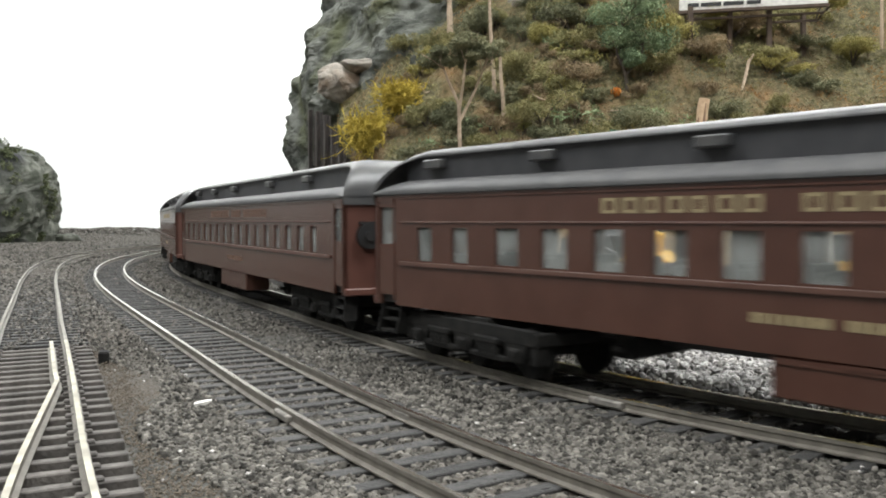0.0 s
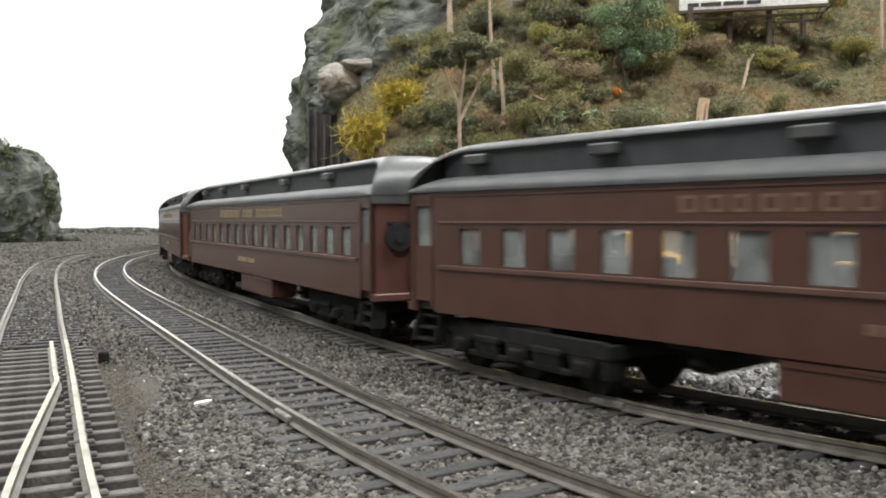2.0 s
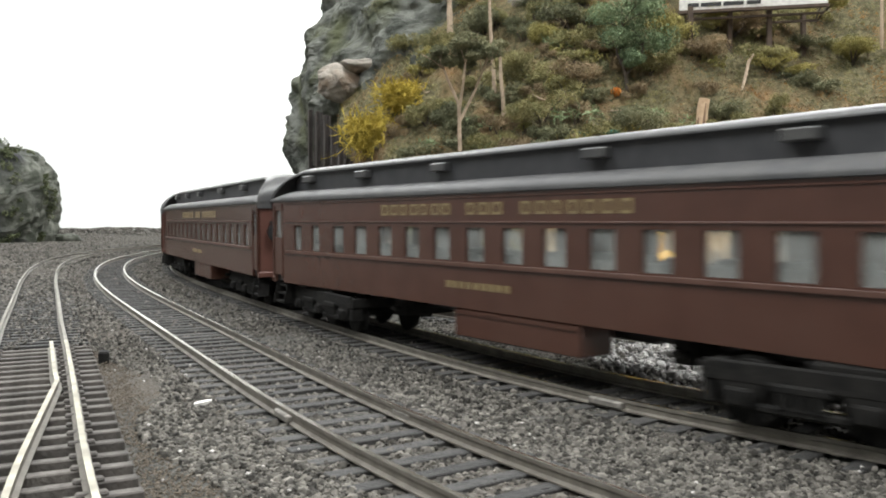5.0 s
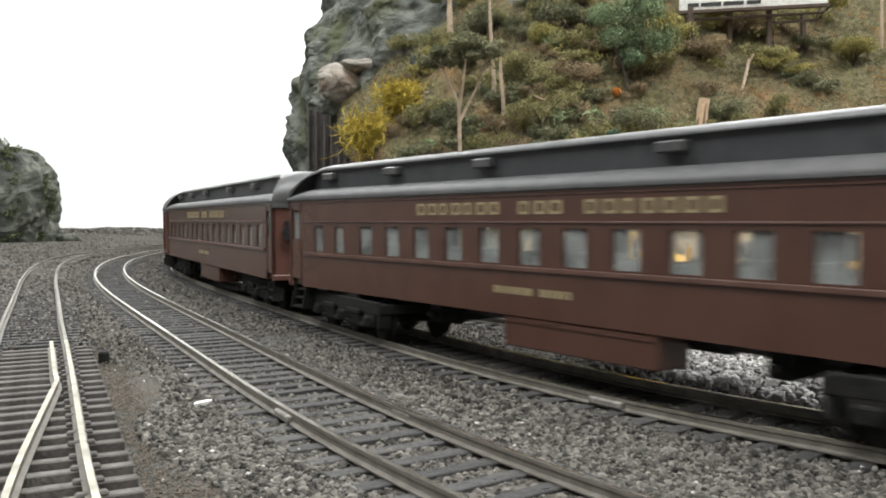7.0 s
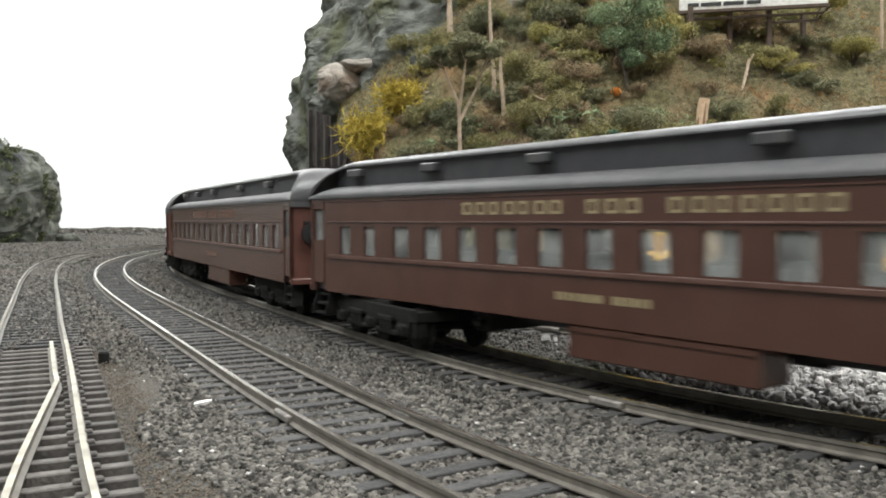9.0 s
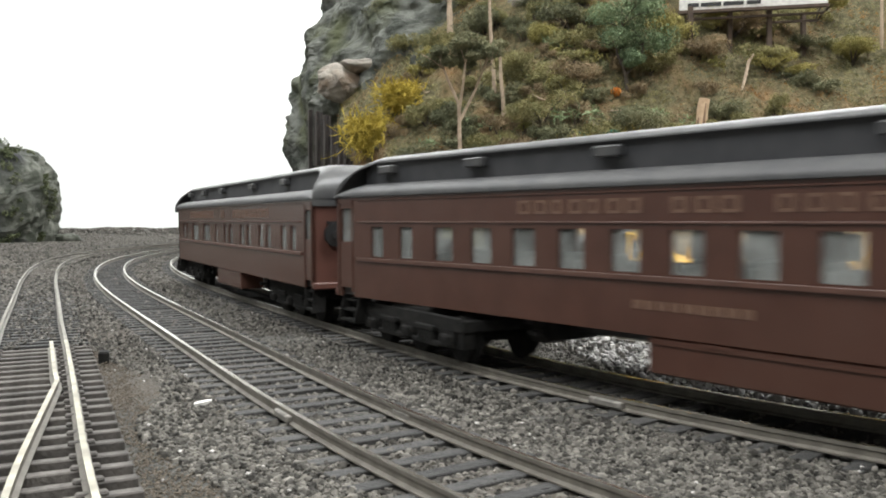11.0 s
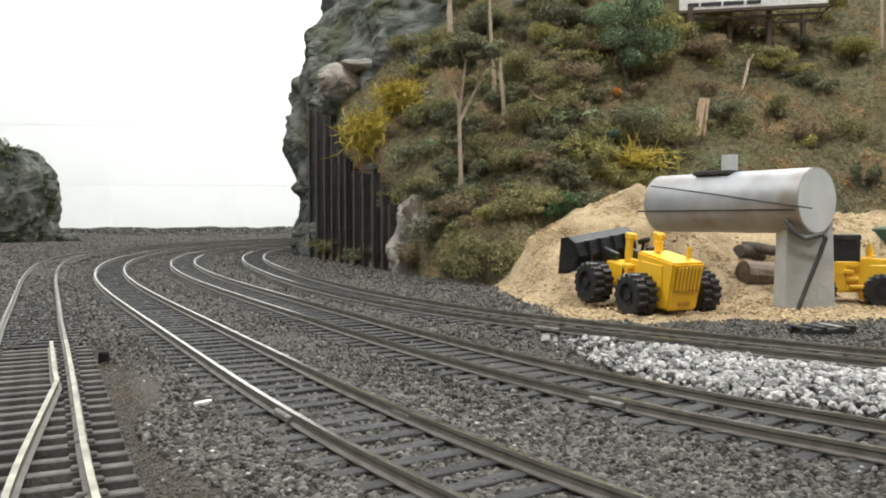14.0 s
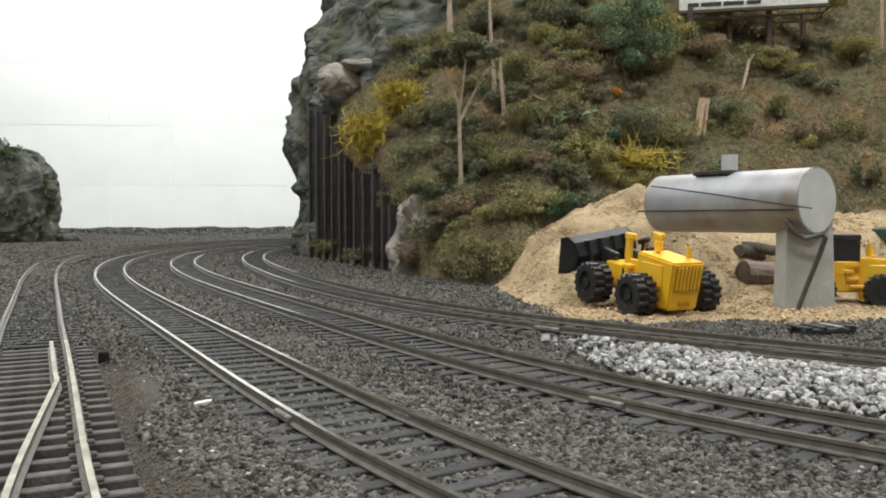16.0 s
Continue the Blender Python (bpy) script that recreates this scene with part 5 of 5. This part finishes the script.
def billboard():
    t = thing("billboard", "white billboard on dark brown wooden legs", "billboard")
    legs = [(183, 630, 157), (217, 645, 164), (243, 635, 146), (278, 658, 164)]
    top = 191
    for x, y, z in legs:
        bm = bmesh.new()
        box(bm, x - 1.7, x + 1.7, y - 1.7, y + 1.7, min(z, float(hill_z(x, y))) - 8, top, 0.2)
        part("leg", bm, M_BILLWOOD, t)
    turn = pose(0.230, 0.636, 0, 0, 0, -12)
    for y in (-2, 22):
        bm = bmesh.new()
        box(bm, -48, 50, y - 0.8, y + 0.8, top - 7, top - 5.3, 0.2)
        part("cross_beam", bm, M_BILLWOOD, t, at=turn)
    bm = bmesh.new()
    box(bm, -52, 52, -5, -3, top, top + 52, 0.3)
    part("panel", bm, M_CHIP, t, at=turn)
    bm = bmesh.new()
    box(bm, -53, 53, -5.6, -2.4, top - 2.5, top, 0.3)
    part("frame", bm, M_BILLWOOD, t, at=turn)
    for a, b in ((-46, -38), (-36.5, -22), (-20.5, -6), (-4, 6)):
        bm = bmesh.new()
        box(bm, a, b, -5.4, -4.9, top + 2.2, top + 5.0)
        part("writing_bar", bm, M_BLACK, t, at=turn)


M_BILLWOOD = mat("dark_brown_wood", (0.055, 0.036, 0.026), (0.085, 0.058, 0.04), 0.8, scale=200, bump=0.3)


# ---- loading yard ----
def mound_z(x, y):
    """Sawdust heap: flat in front, piled against the slope behind."""
    q = np.clip((y - 350 - 0.05 * (x - 60)) / 100, 0, 1)
    crest = 20 + 38 * np.clip((x - 38) / 75, 0, 1) - 22 * np.clip((x - 135) / 60, 0, 1)
    left = np.clip((x - 26 - 0.05 * (430 - y)) / 24, 0, 1)
    left = left * left * (3 - 2 * left)
    front = np.clip((y - 288 + 0.02 * x + 5 * np.sin(x / 9.0) + 3 * np.sin(x / 3.7 + 1)) / 14, 0, 1)
    hump = 9 * np.exp(-((x - 48) / 14) ** 2 - ((y - 385) / 24) ** 2)
    dip = 1 - 0.4 * np.exp(-((x - 150) / 34) ** 2)
    return (2.2 + crest * q * q * (3 - 2 * q) * dip + hump) * left * front - 1.2 + 0 * x


def sawdust():
    xs, ys = np.linspace(20, 300, 187), np.linspace(278, 478, 134)
    gx, gy = np.meshgrid(xs, ys)
    z = mound_z(gx, gy)
    nz = np.array([noise.fractal(Vector((a / 16, b / 16, 5)), 1.0, 2.0, 5) for a, b in zip(gx.ravel(), gy.ravel())]).reshape(gx.shape)
    fine = np.array([noise.fractal(Vector((a / 5, b / 5, 8)), 1.0, 2.0, 3) for a, b in zip(gx.ravel(), gy.ravel())]).reshape(gx.shape)
    z = z + nz * np.clip((gy - 325) / 26, 0.4, 5.0) + fine * np.clip((gy - 300) / 40, 0.25, 1.0)
    n, m = gx.shape
    i = np.arange(n * m).reshape(n, m)
    f = np.c_[i[:-1, :-1].ravel(), i[:-1, 1:].ravel(), i[1:, 1:].ravel(), i[1:, :-1].ravel()]
    tagged(raw("sawdust_heap", np.c_[gx.ravel(), gy.ravel(), z.ravel()], f, M_SAWDUST, smooth=True), "tan sawdust heap piled against the hillside", "sawdust", kind="structure")
    rg = np.random.default_rng(12)
    k = 18000
    x, y = rg.uniform(30, 270, k), rg.uniform(282, 470, k)
    scatter("sawdust_flakes", np.c_[x, y, mound_z(x, y) + rg.uniform(-0.2, 0.8, k)], rg.uniform(0.6, 2.0, k), M_SAWCHIP, "loose tan sawdust flakes", "sawdust", 13, flat=0.5)


M_SILVER = mat("silver_tank_paint", (0.40, 0.405, 0.415), (0.31, 0.315, 0.325), 0.48, 0.25, scale=60, bump=0.06, c3=(0.25, 0.21, 0.165), s3=40)
M_ALU = mat("bright_aluminium", (0.80, 0.80, 0.78), (0.68, 0.68, 0.67), 0.35, 0.6, scale=80)
M_CAP = mat("pale_grey_paint", (0.52, 0.53, 0.51), (0.43, 0.44, 0.42), 0.7, scale=70, bump=0.08)
M_CONCRETE = mat("light_concrete", (0.42, 0.42, 0.39), (0.35, 0.35, 0.325), 0.8, scale=120, bump=0.3, bscale=600)
M_HOSE = mat("grey_black_hose", (0.045, 0.045, 0.045), (0.08, 0.078, 0.075), 0.5, scale=300)
M_YELLOW = mat("yellow_toy_plastic", (0.85, 0.49, 0.028), (0.79, 0.44, 0.022), 0.38, scale=90)
M_TYRE = mat("black_tyre_plastic", (0.012, 0.012, 0.013), (0.022, 0.022, 0.023), 0.38, scale=300)
M_GREENBIN = mat("dark_green_paint", (0.010, 0.045, 0.028), (0.008, 0.034, 0.022), 0.5, scale=60)
M_LOG = mat("grey_brown_log", (0.16, 0.12, 0.09), (0.24, 0.19, 0.15), 0.9, scale=150, bump=0.8, bscale=500)


def storage_tank():
    r = 12.6
    a = Vector((142, 322, 42.5))
    d = Vector((-0.55, 0.835, 0)).normalized()
    b = a + d * 76
    t = thing("storage_tank", "silver horizontal storage tank on a concrete pier", "tank")
    bm = bmesh.new()
    cyl(bm, a, b, r, n=48)
    bmesh.ops.bevel(bm, geom=[e for e in bm.edges if abs((e.verts[0].co - e.verts[1].co).dot(d)) < 0.01], offset=0.6, segments=2, affect="EDGES")
    part("shell", bm, M_SILVER, t, smooth=True)
    bm = bmesh.new()
    cyl(bm, a - d * 0.25, a + d * 0.1, r - 0.5, n=48)
    part("end_cap", bm, M_CAP, t, "pale grey painted end cap")
    bm = bmesh.new()
    q = a + d * 44
    box(bm, -7.5, 7.5, -9, 9, 0, 1.8, 0.3, m=Matrix.Translation((q.x, q.y, 42.5 + r - 1.2)) @ pose(0, 0, 0, 0, 0, 33))
    part("hatch_plate", bm, M_PILE, t, "dark rusty hatch plate")
    bm = bmesh.new()
    q = a + d * 40
    cyl(bm, (q.x, q.y, 42.5 + r), (q.x, q.y, 42.5 + r + 7.2), 3.3, n=24)
    part("hatch", bm, M_ALU, t, "bright aluminium hatch", smooth=True)
    side = Vector((-0.835, -0.55, 0))
    bm = bmesh.new()
    pts = []
    for k in range(9):
        ang = radians(38 - 52 * k / 8)
        pts.append(b - d * (2 + 80 * k / 8) + (side * math.cos(ang) + Vector((0, 0, 1)) * math.sin(ang)) * (r + 0.1))
    tube(bm, pts, 0.28, 5)
    part("pipe", bm, M_HOSE, t)
    bm = bmesh.new()
    tube(bm, [b + d * 4 + side * (r * 0.96) + Vector((0, 0, -3.4)), a + d * 1 + side * (r * 0.96) + Vector((0, 0, -3.4))], 0.35, 5)
    part("seam_rod", bm, M_PILE, t, "rusty seam rod along the tank")
    # pier
    bm = bmesh.new()
    h = math.degrees(math.atan2(-d.x, d.y))
    vs = box(bm, -9.6, 9.6, -3.6, 3.6, -1, 37)
    for v in vs:
        if v.co.z < 0:
            v.co.x *= 1.10
            v.co.y *= 1.25
    bmesh.ops.bevel(bm, geom=bm.edges[:], offset=0.3, segments=1, affect="EDGES")
    c = a + d * 9.5
    part("pier", bm, M_CONCRETE, t, "tapered light concrete pier", at=pose((c.x + 4.2) * MM, (c.y + 0.4) * MM, 0, 0, 0, 8))
    bm = bmesh.new()
    pts = [(131, 325, 40), (130.5, 321, 34.5), (132.5, 319, 30.2), (136, 318, 28.2), (139.4, 317.5, 29.0), (142.2, 317, 29.8), (143.2, 317.2, 28.4), (141.8, 318, 23), (138, 320, 11), (134.5, 321, 0.4)]
    tube(bm, pts, [0.8, 0.9, 0.9, 0.9, 0.9, 1.1, 1.0, 0.9, 0.9, 0.9], 9)
    part("hose", bm, M_HOSE, t, "dark hose running down the pier", smooth=True)


def wheel_mesh(r=7.9, w=8.4):
    """A chunky tyre with lugs."""
    bm = bmesh.new()
    n = 64
    rings = []
    for i in range(n):
        lo_, hi_ = r * 0.90, r * 1.02
        ra, rb = (hi_, lo_) if i % 4 < 2 else (lo_, hi_)
        prof = [(-w / 2, r * 0.55), (-w / 2, r * 0.84), (-w * 0.47, ra), (-w * 0.04, ra), (w * 0.04, rb), (w * 0.47, rb), (w / 2, r * 0.84), (w / 2, r * 0.55), (w * 0.3, r * 0.5), (-w * 0.3, r * 0.5)]
        rings.append([bm.verts.new((q * math.cos(2 * math.pi * i / n), y, q * math.sin(2 * math.pi * i / n))) for y, q in prof])
    k = len(rings[0])
    for i in range(n):
        for j in range(k):
            bm.faces.new((rings[i][j], rings[i][(j + 1) % k], rings[(i + 1) % n][(j + 1) % k], rings[(i + 1) % n][j]))
    return mesh_of("tyre", bm, M_TYRE)


def rim_mesh(r=7.9, w=8.4):
    bm = bmesh.new()
    cyl(bm, (0, -w * 0.36, 0), (0, w * 0.36, 0), r * 0.56, n=24)
    for s in (-1, 1):
        cyl(bm, (0, s * w * 0.36, 0), (0, s * w * 0.46, 0), r * 0.22, n=12)
        for k in range(6):
            a = 2 * math.pi * k / 6
            cyl(bm, (r * 0.38 * math.cos(a), s * w * 0.36, r * 0.38 * math.sin(a)), (r * 0.38 * math.cos(a), s * w * 0.40, r * 0.38 * math.sin(a)), 0.5, n=6)
    return mesh_of("rim", bm, M_TYRE)


def loader(label, cab, at, size=1.0):
    """A toy wheel loader; x points to its bucket."""
    t = thing("wheel_loader", label, "toy loader", "yellow toy loaders", at=at)
    t.scale = (size, size, size)
    tyre, rim = wheel_mesh(), rim_mesh()
    for x in (0, 27):
        for y in (-14.5, 14.5):
            w = new("wheel", tyre)
            w.parent = t
            w.matrix_basis = pose(x * MM, y * MM, 7.9 * MM)
            q = new("rim", rim)
            q.parent = w
    for x in (0, 27):
        bm = bmesh.new()
        cyl(bm, (x, -13, 7.9), (x, 13, 7.9), 2.4, n=12)
        part("axle", bm, M_YELLOW, t)
    # engine hood, narrowing to the rear foot
    bm = bmesh.new()
    vs = box(bm, -13, 8.5, -7.2, 7.2, 3.0, 22.8)
    for v in vs:
        if v.co.x < 0 and v.co.z < 10:
            v.co.x += 2.5
            v.co.z += 0.6
        if v.co.x < 0 and v.co.z > 10:
            v.co.z -= 1.6
        if v.co.z < 10:
            v.co.y *= 0.9
    bmesh.ops.bevel(bm, geom=bm.edges[:], offset=0.7, segments=2, affect="EDGES")
    hood = part("hood", bm, M_YELLOW, t, smooth=True, at=pose(0, 0.0018, 0))
    for k in range(7):
        bm = bmesh.new()
        y = -4.8 + 1.6 * k
        box(bm, -0.35, 0.25, y - 0.45, y + 0.45, 0, 8.6, 0.15)
        part("grille_slat", bm, M_YELLOW, hood, at=pose(-12.25 * MM, 0, 11.2 * MM, 0, -6.5, 0))
    # Thin plates in a darker yellow stand for the shaded recess and slot.
    bm = bmesh.new()
    box(bm, -0.1, 0.1, -5.7, 5.7, 0, 9.0)
    part("grille_recess", bm, M_GRILLE, hood, at=pose(-12.16 * MM, 0, 11.0 * MM, 0, -6.5, 0))
    bm = bmesh.new()
    box(bm, -11.6, -10.9, -2.4, 2.4, 5.4, 6.7, 0.1)
    part("tow_slot", bm, M_GRILLE, hood)
    bm = bmesh.new()
    cyl(bm, (4, 2.5, 23), (4, 2.5, 26.8), 1.6, n=12)
    cyl(bm, (4, 2.5, 26.8), (4, 2.5, 29.2), 0.9, n=10)
    part("air_filter", bm, M_YELLOW, t)
    bm = bmesh.new()
    cyl(bm, (-8, -1.5, 22), (-8, -1.5, 26.2), 0.9, n=10)
    part("exhaust_stack", bm, M_YELLOW, t)
    for y in (-1, 1):
        bm = bmesh.new()
        vs = box(bm, -7, 7, *sorted((y * 7.0, y * 7.5)), 11, 19.5, 0.2)
        for v in vs:
            if v.co.z > 15 and v.co.x > 0:
                v.co.x -= 2
        part("hood_panel", bm, M_YELLOW, hood)
        for x0, x1, z in ((7, 13, 8.5), (9.5, 14.5, 12.0), (11.5, 15.5, 15.5)):
            bm = bmesh.new()
            box(bm, x0, x1, *sorted((y * 6.5, y * 10)), z, z + 1.6, 0.2)
            part("step", bm, M_YELLOW, t)
        bm = bmesh.new()
        box(bm, 8, 15, *sorted((y * 6.0, y * 7.2)), 7, 19, 0.3)
        part("side_plate", bm, M_YELLOW, t)
    bm = bmesh.new()
    box(bm, 8, 20, -7, 7, 6.5, 15.0, 0.5)
    part("cab_floor", bm, M_YELLOW if cab else M_BLACK, t)
    if cab:
        for nm, q in (("cab_base", (8.5, 20.5, -7.2, 7.2, 14.8, 21)), ("cab_roof", (8.2, 20.8, -7.5, 7.5, 31, 33.6)), ("cab_pillar", (8.5, 10.2, -7.2, -5.6, 20.8, 31.2)), ("cab_pillar", (8.5, 10.2, 5.6, 7.2, 20.8, 31.2)), ("cab_pillar", (18.8, 20.5, -7.2, -5.6, 20.8, 31.2)), ("cab_pillar", (18.8, 20.5, 5.6, 7.2, 20.8, 31.2))):
            bm = bmesh.new()
            box(bm, *q, 0.3)
            part(nm, bm, M_YELLOW if nm == "cab_base" else M_BLACK, t)
        bm = bmesh.new()
        box(bm, 9, 20, -6.7, 6.7, 20.5, 31.3)
        part("cab_glass", bm, M_TYRE, t)
    else:
        for y in (-1, 1):
            bm = bmesh.new()
            box(bm, 15, 18.2, *sorted((y * 5.6, y * 7.4)), 13, 27.0, 0.4)
            part("cab_post", bm, M_YELLOW, t)
            bm = bmesh.new()
            box(bm, 12.8, 18.6, *sorted((y * 5.5, y * 7.6)), 26.0, 28.6, 0.4)
            part("post_cap", bm, M_YELLOW, t)
        bm = bmesh.new()
        box(bm, 10.5, 15, -3.5, 3.5, 14.6, 18.5, 0.5)
        box(bm, 9.5, 11, -3.5, 3.5, 17, 24, 0.4)
        part("driver_seat", bm, M_BLACK, t)
        bm = bmesh.new()
        cyl(bm, (18, 0, 14), (16.5, 0, 25), 0.6, n=8)
        cyl(bm, (16.2, 0, 25), (16.6, 0, 25.6), 2.6, n=14)
        part("steering_wheel", bm, M_BLACK, t)
    bm = bmesh.new()
    box(bm, 19, 31, -6.8, 6.8, 7, 16, 0.6)
    part("front_frame", bm, M_YELLOW, t)
    if cab:
        return t
    for y in (-1, 1):
        bm = bmesh.new()
        box(bm, 0, 17, *sorted((y * 4.6, y * 6.8)), -1.6, 1.6, 0.3)
        part("boom_arm", bm, M_BLACK, t, "black plastic boom arm", at=pose(25 * MM, 0, 18 * MM, 0, -8, 0))
    # bucket: a curved open scoop
    bm = bmesh.new()
    prof = [(45, 30), (40.5, 30.5), (36.5, 27.5), (35, 21), (37, 15), (43, 12.6), (50, 12.2)]
    inner = [(45, 28.8), (40.9, 29.2), (37.8, 26.8), (36.4, 21), (38, 16.1), (43.3, 13.8), (50, 12.8)]
    for y0, y1 in ((-16, 16),):
        o = [[bm.verts.new((x, y, z)) for x, z in prof] for y in (y0, y1)]
        q = [[bm.verts.new((x, y, z)) for x, z in inner] for y in (y0, y1)]
        for i in range(len(prof) - 1):
            bm.faces.new((o[0][i], o[0][i + 1], o[1][i + 1], o[1][i]))
            bm.faces.new((q[1][i], q[1][i + 1], q[0][i + 1], q[0][i]))
            for e in (0, 1):
                bm.faces.new((o[e][i], o[e][i + 1], q[e][i + 1], q[e][i]))
    for y in (-16, 15):
        f0 = [bm.verts.new((x, y, z)) for x, z in prof]
        f1 = [bm.verts.new((x, y + 1, z)) for x, z in prof]
        bm.faces.new(f0)
        bm.faces.new(f1[::-1])
        for i in range(len(prof)):
            bm.faces.new((f0[i], f0[(i + 1) % len(prof)], f1[(i + 1) % len(prof)], f1[i]))
    for y in (-10, -3.5, 3.5, 10):
        box(bm, 34.0, 37.5, y - 0.5, y + 0.5, 16, 28, 0.2)
    bmesh.ops.recalc_face_normals(bm, faces=bm.faces)
    part("bucket", bm, M_TYRE, t, "wide black plastic bucket", at=Matrix.Translation((0.041, 0.0042, 0.0182)) @ pose(0, 0, 0, -7, 8, 5) @ Matrix.Diagonal((1, 0.95, 0.82, 1)) @ Matrix.Translation((-0.042, 0, -0.021)))
    return t


# Darker copy of the loader yellow: recess shade is put into the colour.
M_GRILLE = mat("shaded_yellow_plastic", (0.40, 0.20, 0.012), (0.34, 0.17, 0.01), 0.5, scale=90)


def yard():
    storage_tank()
    loader("yellow toy wheel loader with black tyres facing a sawdust heap", False, pose(0.0830, 0.314, 0.0004, 0, -6, 114))
    loader("yellow toy wheel loader with a black cab parked behind a pier", True, pose(0.1765, 0.343, 0.0002, 0, 0, 160), 0.86)
    t = thing("waste_bin", "dark green sloped metal bin behind the loaders", "bin", at=pose(0.250, 0.425, 0.001, 0, 0, 8))
    bm = bmesh.new()
    vs = box(bm, -34, 40, -16, 16, 0, 38)
    for v in vs:
        if v.co.z > 20 and v.co.x < 0:
            v.co.z -= 9
    bmesh.ops.bevel(bm, geom=bm.edges[:], offset=0.5, segments=1, affect="EDGES")
    part("bin_body", bm, M_GREENBIN, t)
    bm = bmesh.new()
    box(bm, -35, 41, -17, -15, -1, 1, 0.2, m=pose(0, 0, 33.5, 0, -7, 0))
    part("bin_rim", bm, M_GREENBIN, t)
    for lab, x, y, z, r, ln_, h in (("thick grey-brown log lying in sawdust", 152, 384, 8.5, 6.4, 36, 12), ("small dark log in the sawdust", 147, 405, 19, 3.4, 18, 35), ("thin dark log in the sawdust", 152, 402, 21, 2.6, 20, -30)):
        t = thing("log", lab, "log", "logs in the sawdust", at=pose(x * MM, y * MM, z * MM, 0, 8, h))
        bm = bmesh.new()
        tube(bm, [(-ln_ / 2, 0, 0), (-ln_ / 6, 0.6, 0.4), (ln_ / 6, -0.5, 0), (ln_ / 2, 0, 0.6)], [r * 0.92, r, r * 0.97, r * 0.85], 14)
        part("trunk", bm, M_LOG if r > 5 else M_BARK, t)
    t = thing("wooden_skid", "black flat skid frame lying beside the track", "skid", at=pose(0.1175, 0.2625, 0.0008, 0, 0, 14))
    for y in (-3.6, 3.6):
        bm = bmesh.new()
        box(bm, -9, 9, y - 1.2, y + 1.2, 0, 1.3, 0.2)
        part("skid_beam", bm, M_TIE, t)
    # One slat is pale: the bright streak across the skid is put into its colour.
    for x in (-7.7, -2.5, 3.5, 7.7):
        bm = bmesh.new()
        box(bm, x - 1.1, x + 1.1, -5, 5, 1.2, 2.0, 0.2)
        part("skid_slat", bm, M_TIE if x != 3.5 else M_JOINER, t)


def ceiling_lights():
    for lx, ly in LAMPS:
        t = thing("ceiling_light", "long white fluorescent ceiling fitting", "ceiling light", "ceiling lights", at=pose(lx, ly, CEIL))
        bm = bmesh.new()
        box(bm, -620, 620, -160, 160, -60, 0, 5)
        part("housing", bm, M_CEIL, t)


# ---- build ----
room()
ground()
hill()
TRACKS = {}
for _k, _lab in ((1, "siding track with brown weathered rails and a turnout"), (2, "curved model railway track with bright worn rails"), (3, "curved main line track under the train"), (4, "curved model railway track beside the hillside")):
    TRACKS[_k] = track(_k, _lab)
cliff()
retaining_wall()
train()
sawdust()
yard()
billboard()
plants()
turf()
litter()
white_gravel()
ballast()
turnout()
ceiling_lights()
ties()
motions()
